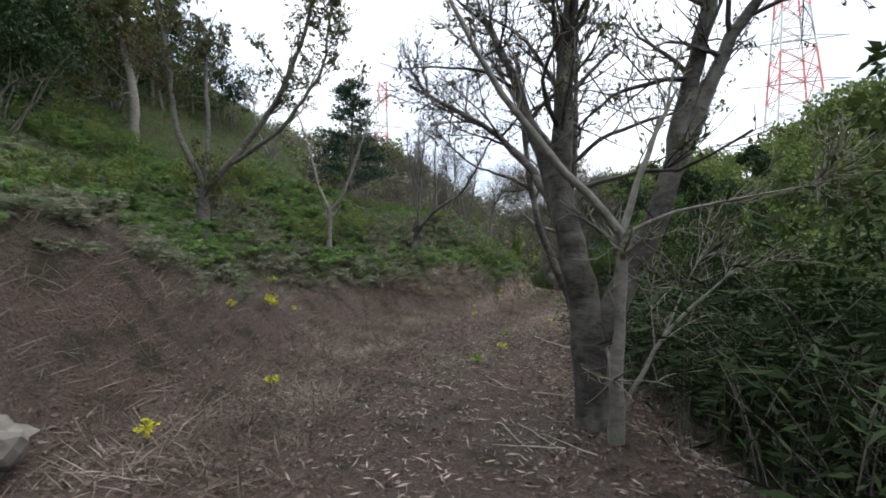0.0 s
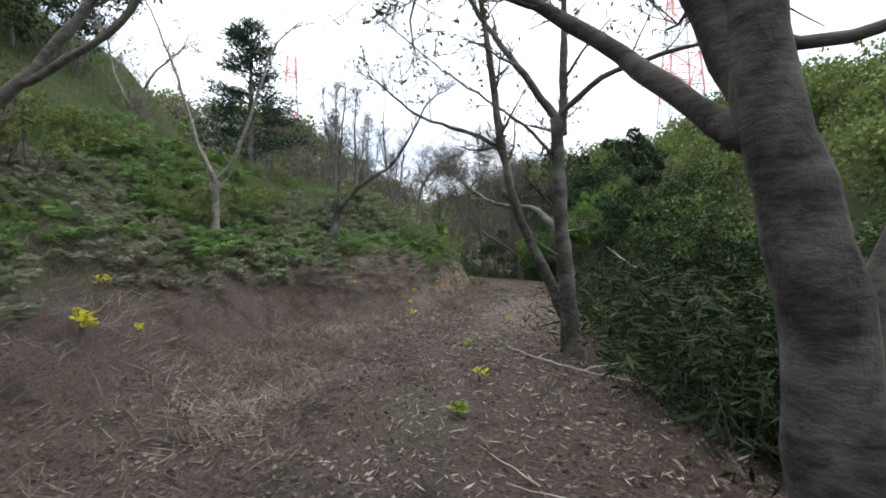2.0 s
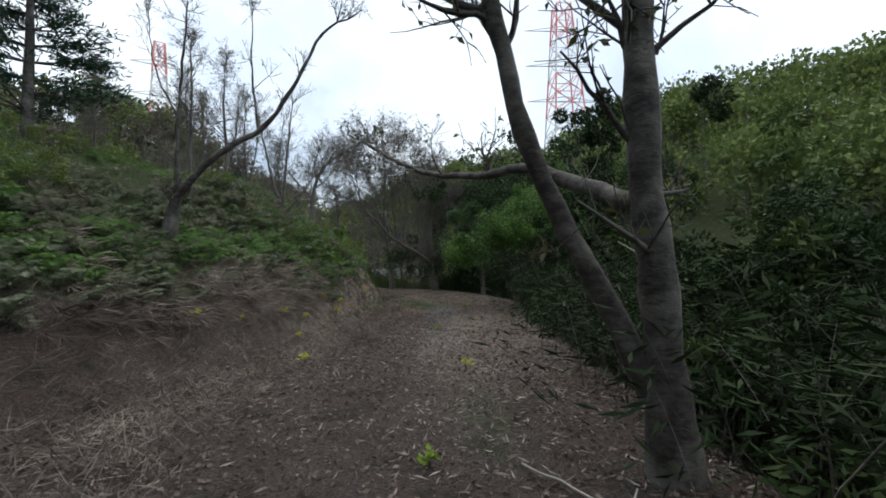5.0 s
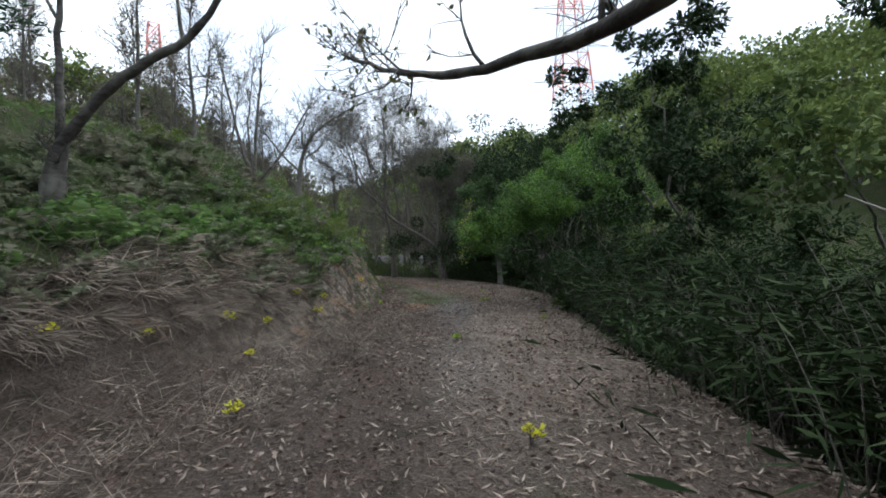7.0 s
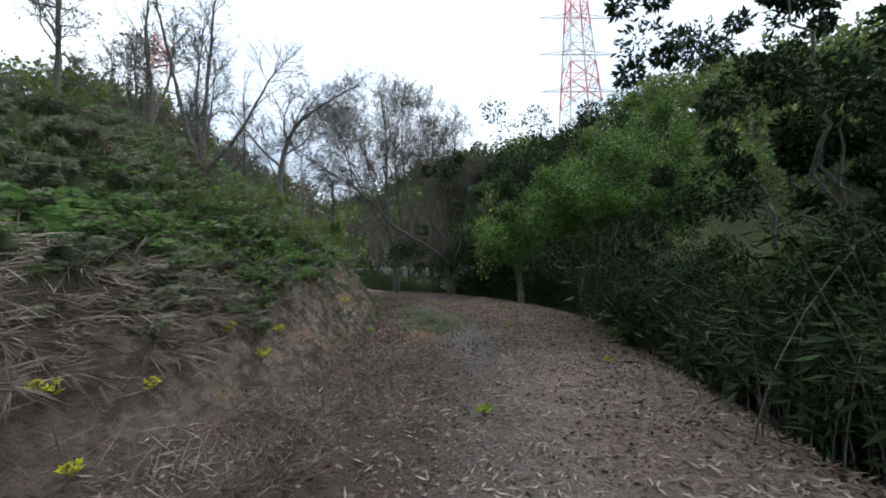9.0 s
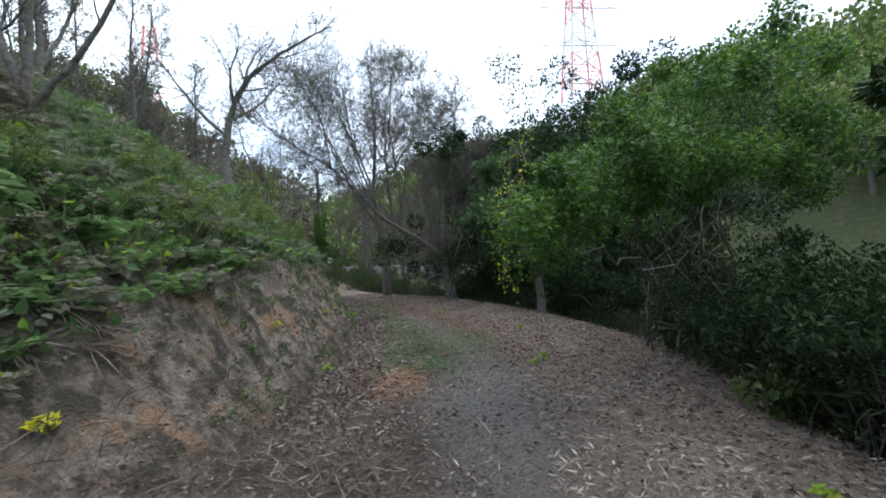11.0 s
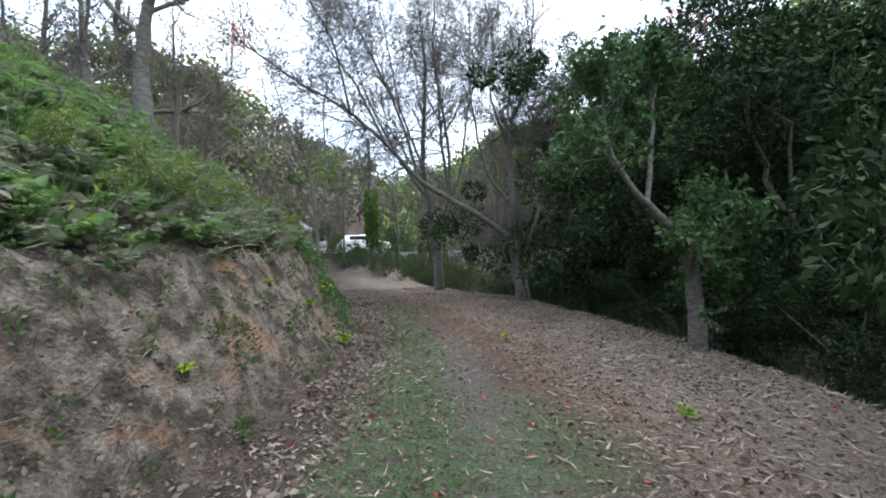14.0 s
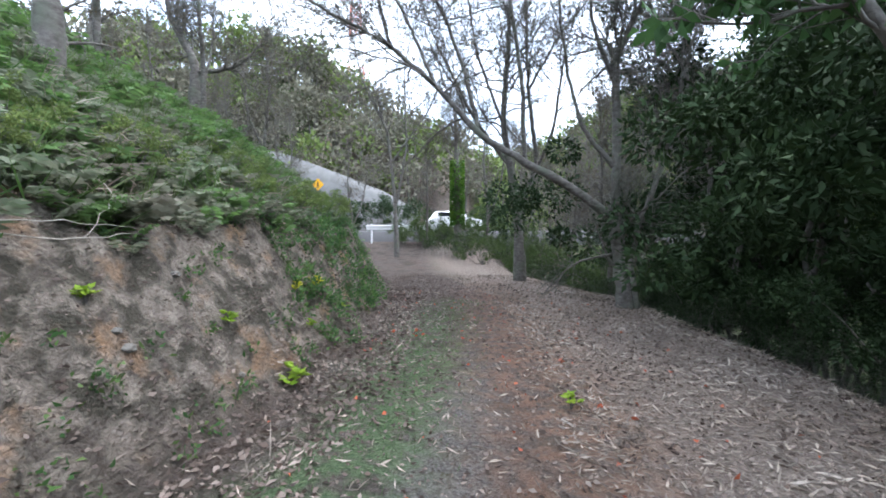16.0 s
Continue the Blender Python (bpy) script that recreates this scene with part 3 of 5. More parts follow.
make_tree("bare_tree", "leafless grey tree with several upright stems above the bank", (1.46, 23.57, 3.3), (
    ((1.46, 23.57, 3.3, 0.07), (1.4, 23.56, 4.07, 0.056), (1.19, 23.63, 4.56, 0.043), (0.87, 23.69, 6.11, 0.029), (0.58, 23.75, 7.54, 0.015)),
    ((1.48, 23.55, 3.48, 0.055), (1.54, 23.46, 4.9, 0.041), (1.7, 23.31, 6.68, 0.026), (1.82, 23.21, 7.74, 0.012)),
    ((1.52, 23.52, 3.59, 0.055), (2.22, 23.18, 4.46, 0.034), (3, 22.78, 5.9, 0.012)),
    ((1.48, 23.54, 3.71, 0.04), (1.33, 23.75, 5.22, 0.025), (1.53, 23.7, 6.98, 0.01)),
), BARK_GREY, LEAF_BARE, shoots=(6, 5, 3), reach=(1.2, 0.7, 0.35), leaves=0, lo=0.3)
make_tree("bare_tree", "crooked grey tree with thin twigs above the cut bank", (3.31, 29.83, 4.2), (
    ((3.31, 29.83, 4.2, 0.11), (3.31, 29.83, 5.0, 0.1), (3.5, 29.71, 6.1, 0.08), (3.93, 29.49, 6.93, 0.06), (4.84, 29.07, 7.6, 0.04), (6.01, 28.54, 8.25, 0.02)),
    ((3.56, 29.68, 6.24, 0.05), (3.41, 29.71, 6.95, 0.033), (3.69, 29.57, 7.78, 0.015)),
    ((3.35, 29.8, 5.3, 0.05), (2.6, 30.1, 6.1, 0.038), (1.7, 30.3, 7.4, 0.015)),
    ((3.4, 29.78, 5.7, 0.045), (4.2, 30.2, 6.4, 0.033), (5.0, 30.6, 7.6, 0.015)),
), BARK_GREY, LEAF_BARE, shoots=(6, 6, 4), reach=(1.5, 0.9, 0.4), leaves=500, leaf_size=0.07, lo=0.4, lift=0.12, spread=0.9)
make_tree("bare_tree", "grey tree trunk standing among grass above the bank", (1.73, 31.7, 4.06), (
    ((1.73, 31.7, 4.06, 0.12), (1.69, 31.73, 4.9, 0.1), (1.46, 31.77, 5.82, 0.08)),
), BARK_GREY, LEAF_BARE, shoots=(9, 7, 4), reach=(1.6, 0.9, 0.4), leaves=500, leaf_size=0.07, lo=0.5)
make_tree("bare_tree", "wide-branching grey tree on the crest of the bank", (0.29, 37.75, 5.85), (
    ((0.29, 37.75, 5.85, 0.14), (0.29, 37.79, 6.8, 0.113), (-0.48, 37.83, 8.17, 0.087), (-0.65, 37.88, 9.37, 0.06)),
    ((0.29, 37.78, 6.45, 0.08), (1.57, 37.81, 6.62, 0.05), (2.61, 37.88, 7.65, 0.02)),
), BARK_GREY, LEAF_BARE, shoots=(12, 9, 5), reach=(2.4, 1.2, 0.5), leaves=3000, leaf_size=0.07, lo=0.3)
make_tree("leaning_tree", "grey tree with a long limb leaning across the track", (11.72, 33.66, 0.05), (
    ((11.72, 33.66, 0.05, 0.16), (11.6, 33.7, 1.05, 0.145), (11.49, 33.73, 1.87, 0.13)),
    ((11.49, 33.73, 1.87, 0.1), (10.45, 33.74, 2.67, 0.088), (9.63, 33.74, 3.05, 0.077), (8.69, 33.75, 3.64, 0.065), (7.75, 33.77, 4.7, 0.053), (6.81, 33.78, 5.52, 0.042), (5.29, 33.78, 6.35, 0.03), (3.9, 33.7, 7.3, 0.015)),
    ((8.69, 33.75, 3.64, 0.05), (8.3, 33.9, 5.3, 0.04), (7.5, 34.1, 7.2, 0.028), (6.6, 34.2, 9.0, 0.012)),
    ((7.75, 33.77, 4.7, 0.04), (7.0, 34.5, 6.6, 0.03), (5.6, 35.0, 8.6, 0.012)),
    ((6.81, 33.78, 5.52, 0.035), (6.4, 33.1, 7.2, 0.025), (5.2, 32.5, 8.8, 0.01)),
    ((9.63, 33.74, 3.05, 0.05), (9.5, 33.5, 4.8, 0.042), (9.1, 33.3, 7.0, 0.03), (9.2, 33.2, 9.6, 0.012)),
    ((11.49, 33.73, 1.87, 0.11), (11.57, 33.91, 3.54, 0.09), (11.55, 33.99, 5.32, 0.07), (12.27, 34.06, 6.74, 0.05), (12.6, 34.2, 9.2, 0.02)),
    ((11.49, 33.88, 3, 0.06), (10.84, 33.9, 3.78, 0.047), (10.54, 33.95, 4.97, 0.033), (10.31, 34.02, 6.75, 0.025), (10.5, 34.1, 9.8, 0.012)),
    ((11.55, 33.95, 4.6, 0.05), (11.1, 34.4, 6.4, 0.035), (11.5, 34.9, 8.4, 0.025), (11.2, 35.2, 10.4, 0.012)),
    ((11.87, 33.46, 0.09, 0.06), (11.69, 33.51, 1.12, 0.05), (12.47, 33.62, 3.24, 0.04), (12.87, 33.7, 4.97, 0.03), (13.33, 33.79, 6.8, 0.02)),
    ((11.74, 33.42, 1.53, 0.04), (12.48, 33.42, 3.32, 0.032), (12.65, 33.47, 4.44, 0.023), (12.82, 33.57, 6.68, 0.015)),
), BARK_GREY, LEAF_BARE, shoots=(10, 9, 6), reach=(2.7, 1.3, 0.6), leaves=11000, leaf_size=0.065, lo=0.4, lift=0.12, spread=0.95)
make_tree("wood_tree", "dark-trunked bare tree at the bend of the track", (10.26, 38.45, 0.54), (
    ((10.26, 38.45, 0.54, 0.16), (10.17, 38.53, 2.35, 0.13), (9.72, 38.64, 5.06, 0.1), (10, 38.82, 9.04, 0.07), (9.7, 38.9, 12.4, 0.02)),
    ((10.23, 38.52, 2.17, 0.09), (10.81, 38.61, 3.8, 0.073), (10.54, 38.7, 6.15, 0.057), (10.45, 38.84, 9.4, 0.04), (11.2, 38.9, 12.6, 0.015)),
    ((10.35, 38.54, 2.53, 0.07), (11.35, 38.67, 4.88, 0.05), (11.72, 38.79, 7.41, 0.03), (12.6, 38.8, 10.5, 0.015)),
    ((10.0, 38.6, 3.6, 0.06), (8.7, 38.6, 5.4, 0.05), (7.6, 38.5, 7.6, 0.035), (6.6, 38.4, 10.2, 0.015)),
    ((9.72, 38.64, 5.06, 0.05), (8.9, 38.9, 7.4, 0.04), (8.5, 39.1, 10.0, 0.025), (8.1, 39.2, 12.2, 0.012)),
    ((10.54, 38.7, 6.15, 0.045), (11.6, 38.5, 8.0, 0.035), (12.9, 38.3, 9.4, 0.02), (14.2, 38.2, 10.3, 0.012)),
), BARK_GREY, LEAF_BARE, shoots=(9, 9, 6), reach=(3.0, 1.4, 0.65), leaves=9500, leaf_size=0.07, lo=0.3, lift=0.1, spread=0.95)
make_tree("wood_tree", "thin twin-stemmed bare tree beside the road", (5.23, 46.66, 0.98), (
    ((5.23, 46.66, 0.98, 0.11), (5.11, 46.78, 3.65, 0.087), (4.74, 46.91, 6.84, 0.063), (3.43, 46.99, 9.46, 0.04), (2.8, 47, 12.5, 0.015)),
    ((5.23, 46.76, 3.07, 0.07), (5.75, 46.89, 5.97, 0.05), (5.61, 47.07, 10.03, 0.03), (6.3, 47.1, 13, 0.012)),
    ((5.0, 46.85, 5.2, 0.05), (6.9, 46.9, 7.8, 0.04), (8.0, 47, 10.6, 0.02)),
), BARK_GREY, LEAF_BARE, shoots=(7, 7, 4), reach=(2.4, 1.2, 0.55), leaves=3500, leaf_size=0.08, lo=0.3, lift=0.1, spread=0.95)
make_tree("ivy_tree", "tree trunk wrapped in green ivy near the road", (8.39, 48.79, 2.08), (
    ((8.39, 48.79, 2.08, 0.16), (8.33, 48.94, 5.56, 0.13), (8.23, 49.08, 8.89, 0.1)),
), BARK_GREY, LEAF_BARE, shoots=(6, 7, 4), reach=(2.0, 1.1, 0.5), leaves=1800, leaf_size=0.09, lo=0.55)
make_tree("vine_tree", "grey-trunked evergreen tree with broad leaves and hanging vines", (11.6, 27.04, 0.08), (
    ((11.6, 27.04, 0.08, 0.115), (11.59, 27.05, 0.93, 0.108), (11.51, 27.08, 1.57, 0.1)),
    ((11.51, 27.08, 1.57, 0.07), (11.01, 27.09, 2.07, 0.057), (10.62, 27.08, 2.4, 0.043), (10.23, 27.16, 3.03, 0.03), (10.3, 27.3, 4.2, 0.015)),
    ((11.51, 27.08, 1.57, 0.05), (11.7, 27.05, 1.75, 0.045), (11.82, 27.0, 1.95, 0.03)),
    ((10.85, 27.1, 2.2, 0.04), (11.2, 27.4, 3.3, 0.03), (11.6, 27.7, 4.5, 0.015)),
), BARK_GREY, LEAF_BIG, shoots=(7, 6, 4), reach=(1.3, 0.8, 0.4), leaves=5600, leaf_size=0.12, lo=0.5, flare=1.15)

# ---- evergreen shrubs and bamboo grass on the gully side ----

def shrub_arrays(height, width, count, leaf_len, leaf_w, droop=-0.2, hollow=0.3, clumps=14):
    """Leaves in uneven clumps round a rough crown, base at z 0."""
    cc = rng.normal(size=(clumps, 3)) * np.array((width * 0.33, width * 0.33, height * 0.23)) + np.array((0, 0, height * 0.58))
    cc[:, 2] = np.clip(cc[:, 2], height * 0.12, height * 0.9)
    rad = rng.uniform(0.2, 0.36, clumps) * min(width, height) * 0.6
    # smaller sprays stand out of each clump, so that the outline is uneven
    own = rng.integers(0, clumps, clumps * 4)
    cc2 = cc[own] + unit(rng.normal(size=(clumps * 4, 3)) + np.array((0, 0, 0.3))) * (rad[own] * rng.uniform(0.6, 1.35, clumps * 4))[:, None]
    cc2[:, 2] = np.maximum(cc2[:, 2], 0.1)
    cc, rad, clumps = np.concatenate([cc, cc2]), np.concatenate([rad * 0.8, rad[own] * rng.uniform(0.25, 0.6, clumps * 4)]), clumps * 5
    k = rng.integers(0, clumps, count)
    d = unit(rng.normal(size=(count, 3)))
    r = rad[k] * rng.uniform(hollow, 1.0, count) ** 0.6
    pos = cc[k] + d * r[:, None] * np.array((1, 1, 0.8))
    pos[:, 2] = np.maximum(pos[:, 2], 0.02)
    al = d + rng.normal(size=(count, 3)) * 0.7 + np.array((0, 0, droop))
    L = leaf_len * rng.uniform(0.6, 1.25, count)
    return leaves_arrays(pos, al, L, L * leaf_w), cc


def make_shrub(name, label, category, x, y, height, width, count, leaf_len, leaf_w, mat, bark, droop=-0.2, group="", clumps=14):
    root = thing(name, x, y, gz(x, y) - 0.05, label, category, group)
    (v, f), cc = shrub_arrays(height, width, count, leaf_len, leaf_w, droop, clumps=clumps)
    stems = []
    for c in cc[:9]:
        p, r = curve_through(((c[0] * 0.15, c[1] * 0.15, -0.2), (c[0] * 0.5, c[1] * 0.5, c[2] * 0.5), tuple(c)), (0.012 + height * 0.006, 0.01 + height * 0.004, 0.006), 0.3, 0.2)
        stems.append(tube_arrays(p, r, 5))
    part("stemwork", mesh_from("stemwork", *join_arrays(stems), bark, True), root)
    part("foliage", mesh_from("foliage", v, f, mat), root)
    return root


def bamboo_arrays(height, width, culms, per):
    stems, pos, al = [], [], []
    for _ in range(culms):
        b = np.array((rng.normal() * width * 0.35, rng.normal() * width * 0.35, -0.1))
        lean = rng.normal(size=2) * 0.25
        h = height * rng.uniform(0.6, 1.1)
        t = np.linspace(0, 1, 7)
        p = b + np.stack([lean[0] * h * t ** 2, lean[1] * h * t ** 2, h * t * (1 - 0.12 * t)], -1)
        stems.append(tube_arrays(p, np.linspace(0.008, 0.002, 7), 4))
        q = rng.uniform(0.48, 1.0, per)
        base = np.stack([np.interp(q, t, p[:, i]) for i in range(3)], -1)
        out = unit(np.stack([rng.normal(size=per), rng.normal(size=per), rng.normal(size=per) * 0.35 - 0.1], -1))
        pos.append(base + out * rng.uniform(0.02, 0.22, per)[:, None])
        al.append(out + rng.normal(size=(per, 3)) * 0.25)
    pos, al = np.concatenate(pos), np.concatenate(al)
    L = rng.uniform(0.12, 0.26, len(pos))
    return join_arrays(stems), leaves_arrays(pos, al, L, L * 0.14, 0.1)


def make_bamboo(x, y, height, width, culms=38, per=26):
    root = thing("bamboo_grass", x, y, gz(x, y), "dense dark green bamboo grass thicket at the track's edge", "bamboo grass", "bamboo grass along the track")
    s, lv = bamboo_arrays(height, width, culms, per)
    part("stemwork", mesh_from("stemwork", *s, BARK_GREY), root)
    part("foliage", mesh_from("foliage", *lv, LEAF_BAMBOO), root)
    return root


def turned(ob, x, y, dz=0.0, scale=1.0, at_z=None):
    c = copy_thing(ob, pose(x, y, (gz(x, y) if at_z is None else at_z) + dz, 0, 0, rng.uniform(0, 360)))
    c.scale = (scale * rng.uniform(0.92, 1.08),) * 2 + (scale,)
    return c


BUSH = "rounded dark evergreen shrub with small glossy leaves beside the track"
shrub_a = make_shrub("evergreen_shrub", BUSH, "shrub", 4.6, 4.6, 3.0, 2.6, 9000, 0.085, 0.42, LEAF_DARK, BARK_GREY, group="shrubs along the gully")
shrub_b = make_shrub("evergreen_shrub", BUSH, "shrub", 4.9, 7.6, 2.6, 2.4, 7500, 0.10, 0.36, LEAF_DARK, BARK_GREY, group="shrubs along the gully")
shrub_c = make_shrub("leafy_shrub", "yellow-green leafy shrub among dark evergreens", "shrub", 7.2, 8.0, 3.6, 2.8, 6500, 0.10, 0.45, LEAF_SHRUB, BARK_GREY, group="shrubs along the gully")
bamb_a = make_bamboo(3.6, 2.6, 2.1, 1.7)
bamb_b = make_bamboo(4.0, 6.0, 2.5, 1.8)
for y in np.arange(1.2, 24, 0.95):
    e = float(line(EDGE, y))
    if abs(y - 4.7) < 0.5 or 19.2 < y:
        continue
    turned(bamb_a if rng.random() < 0.5 else bamb_b, e + rng.uniform(1.15, 1.5), y + 0.3, 0, rng.uniform(0.9, 1.15))
for y in np.arange(-4, 19, 1.5):
    e = float(line(EDGE, y))
    turned(shrub_a if rng.random() < 0.5 else shrub_b, e + (rng.uniform(1.9, 2.6) if y > 8 else rng.uniform(2.7, 3.2)), y + rng.uniform(-0.6, 0.6), 0, rng.uniform(0.8, 1.05))
    turned(shrub_b if rng.random() < 0.65 else shrub_c, e + rng.uniform(3.6, 4.8), y + rng.uniform(-0.6, 0.6), 0, rng.uniform(1.1, 1.35))
    turned(shrub_c if rng.random() < 0.6 else shrub_a, e + rng.uniform(6.5, 8.5), y + rng.uniform(-0.6, 0.6), 0, rng.uniform(1.2, 1.5) if y < 12 else rng.uniform(0.9, 1.2))

for y in np.arange(7.2, 19.5, 1.1):
    turned(shrub_a if rng.random() < 0.5 else shrub_b, float(line(EDGE, y)) + rng.uniform(2.0, 2.5), y, -0.25, rng.uniform(0.6, 0.8))

# tall evergreens
EV = "tall dark evergreen tree with dense glossy foliage"
ever = make_shrub("evergreen_tree", EV, "tree", 9.5, 16.2, 7.3, 3.0, 26000, 0.12, 0.4, LEAF_DARK, BARK_GREY, group="evergreen trees", clumps=24)
ever_b = make_shrub("evergreen_tree", EV, "tree", 15.3, 30.6, 7.8, 4.8, 36000, 0.13, 0.4, LEAF_DARK, BARK_GREY, group="evergreen trees", clumps=30)
for x, y, s in ((16.4, 34.2, 1.1), (17.8, 37.8, 1.15), (15.0, 33.4, 1.2), (15.2, 26.9, 1.15), (17.0, 28.0, 1.2), (19, 33, 1.4)):
    turned(ever_b, x, y, 0, s)
for x, y, s in ((13.5, 28.5, 0.75), (13.7, 30.4, 0.8), (14.0, 32.3, 0.8), (14.4, 34.4, 0.85), (13.3, 26.9, 0.7), (14.0, 36.2, 0.6), (11.6, 21.2, 1.0), (11.0, 19.2, 1.0), (12.6, 23.0, 1.1), (10.2, 20.6, 0.7), (12.9, 25.6, 0.8), (9.2, 19.0, 0.8)):
    turned(shrub_b, x, y, 0.2, s)
for x, y, s in ((13.4, 36.5, 0.55), (12.6, 38.5, 0.5), (11.6, 40.5, 0.5), (10.6, 42.5, 0.5), (9.6, 44.2, 0.55), (8.4, 45.6, 0.55), (13.6, 40.5, 0.7), (7.2, 47.0, 0.5), (14.5, 38, 0.8), (12.2, 43.5, 0.7), (10.5, 46.5, 0.6)):
    turned(bamb_b if rng.random() < 0.5 else shrub_c, x, y, 0, s)

# vine-covered thicket leaning over the track
vine = thing("vine_thicket", 9.4, 21.7, gz(9.0, 21.5), "bright green climbing vine smothering a shrub beside the track", "vine")
_n = 42000
_c = np.array(((-2.2, -0.8, 2.1, 0.6), (-1.4, -0.9, 2.6, 0.8), (-0.4, -0.6, 3.0, 1.0), (0.6, -0.4, 3.5, 1.1), (1.6, 0.0, 3.9, 1.2), (2.4, 1.0, 4.3, 1.4), (0.2, 0.6, 2.9, 0.8), (1.4, 0.6, 3.0, 0.9),
               (0.6, -1.6, 3.4, 1.0), (1.6, -2.2, 3.6, 1.1), (2.4, -1.0, 3.2, 1.0), (-0.7, 0.0, 2.5, 0.7), (3.0, -2.0, 4.0, 1.2), (2.0, -1.2, 4.6, 0.9)))
_s = rng.integers(0, len(_c), 90)
_q = _c[_s, :3] + unit(rng.normal(size=(90, 3)) + np.array((-0.2, -0.2, 0.3))) * (_c[_s, 3] * rng.uniform(0.5, 1.15, 90))[:, None]
_c = np.concatenate([_c * np.array((1, 1, 1, 0.75)), np.concatenate([_q, rng.uniform(0.2, 0.5, (90, 1))], 1)])
_k = rng.integers(0, len(_c), _n)
_d = unit(rng.normal(size=(_n, 3)))
_p = _c[_k, :3] + _d * (_c[_k, 3] * rng.uniform(0.35, 1.0, _n))[:, None]
_L = 0.06 * rng.uniform(0.5, 1.25, _n)
# two in five leaves take a darker green, standing in for shaded gaps
part("foliage", mesh_from("foliage", *ovate_arrays(_p, _d + rng.normal(size=(_n, 3)) * 0.6 + np.array((0, 0, -0.5)), _L, _L * 0.8), [LEAF_VINE, LEAF_BIG], indices=np.repeat(rng.random(_n) < 0.4, 2).astype(int)), vine)
_st = []
for _ in range(16):
    c = _c[rng.integers(0, len(_c))]
    p, r = curve_through(((rng.uniform(0.6, 2.4), rng.uniform(-1.5, 1), -0.6), (rng.uniform(0.3, 1.8), rng.uniform(-1, 1), 1.2), tuple(c[:3])), (0.03, 0.02, 0.008), 0.3, 0.3)
    _st.append(tube_arrays(p, r, 5))
part("stemwork", mesh_from("stemwork", *join_arrays(_st), BARK_GREY, True), vine)
_hang, _hl = [], []
for q in range(6):
    x0, y0 = 6.6 + rng.normal() * 0.06 - 9.4, 20.75 + rng.normal() * 0.08 - 21.7
    p, r = curve_through(((x0 + 0.2, y0 + 0.1, 3.0), (x0, y0, 2.0), (x0 + rng.normal() * 0.05, y0, rng.uniform(1.15, 1.7))), (0.006, 0.005, 0.003), 0.15, 0.3)
    _hang.append(tube_arrays(p, r, 4))
    _hl.append(p[rng.integers(0, len(p), 44)] + rng.normal(size=(44, 3)) * 0.05)
part("hanging_stemwork", mesh_from("hanging_stemwork", *join_arrays(_hang), BARK_GREY), vine)
_hl = np.concatenate(_hl)
_L = rng.uniform(0.02, 0.045, len(_hl))
part("hanging_foliage", mesh_from("hanging_foliage", *ovate_arrays(_hl, rng.normal(size=(len(_hl), 3)) + np.array((0, 0, -1.0)), _L, _L * 0.85), [LEAF_YGREEN, LEAF_YELLOW], indices=np.repeat(rng.random(len(_hl)) < 0.3, 2).astype(int)), vine, "yellowing hanging vine leaves")

# pine on the slope
pine = thing("pine_tree", -4.75, 21.4, gz(-4.75, 21.4), "dark green pine with layered branches on the slope", "tree")
_h = 10.9 - gz(-4.75, 21.4)
part("trunk", mesh_from("trunk", *tube_arrays(np.array(((0, 0, -0.3), (0.05, 0, _h * 0.5), (0, 0.05, _h))), np.array((0.16, 0.1, 0.02)), 9), BARK, True), pine)
_bp, _tp, _ta = [], [], []
for lev in np.linspace(0.22, 0.98, 13):
    for _ in range(6):
        a = rng.uniform(0, 2 * math.pi)
        L = (1.05 - lev) * 2.2 * rng.uniform(0.6, 1.15) + 0.5
        d = np.array((math.cos(a), math.sin(a), 0.22))
        p = np.array((0, 0, lev * _h)) + d * np.linspace(0, L, 6)[:, None]
        _bp.append(tube_arrays(p, np.linspace(0.03, 0.006, 6), 4))
        k = 120
        q = rng.uniform(0.25, 1, k)
        _tp.append(np.array((0, 0, lev * _h)) + d * (q * L)[:, None] + rng.normal(size=(k, 3)) * np.array((0.16, 0.16, 0.09)))
        _ta.append(d + rng.normal(size=(k, 3)) * 0.6 + np.array((0, 0, 0.3)))
part("branch_layer", mesh_from("branch_layer", *join_arrays(_bp), BARK), pine)
part("needle_mass", mesh_from("needle_mass", *leaves_arrays(np.concatenate(_tp), np.concatenate(_ta), 0.2, 0.045), LEAF_PINE), pine)

# ivy round the trunk near the road
_n = 1500
_t = rng.uniform(0, 1, _n)
_a = rng.uniform(0, 2 * math.pi, _n)
_p = np.stack([8.36 + np.cos(_a) * 0.3, 48.85 + np.sin(_a) * 0.3, 2.0 + _t * 3.6], -1)
tagged(new("ivy", mesh_from("ivy", *leaves_arrays(_p, np.stack([np.cos(_a), np.sin(_a), -0.6 + 0 * _a], -1), 0.17, 0.13), LEAF_VINE)), "green ivy climbing a tree trunk", "ivy")

# ---- ground cover ----

def scatter(n, box, keep):
    x, y = rng.uniform(box[0], box[1], n), rng.uniform(box[2], box[3], n)
    u, v = (line(TOE, y) - x) * 0.93, x - line(EDGE, y)
    k = keep(x, y, u, v) > rng.uniform(0, 1, n)
    return x[k], y[k]


def lay(x, y, lift=0.01):
    return np.stack([x, y, ground_z(x, y) + lift], -1)


def stuff(name, v, f, mat, label, category, indices=None):
    return tagged(new(name, mesh_from(name, v, f, mat, indices=indices)), label, category, kind="stuff")


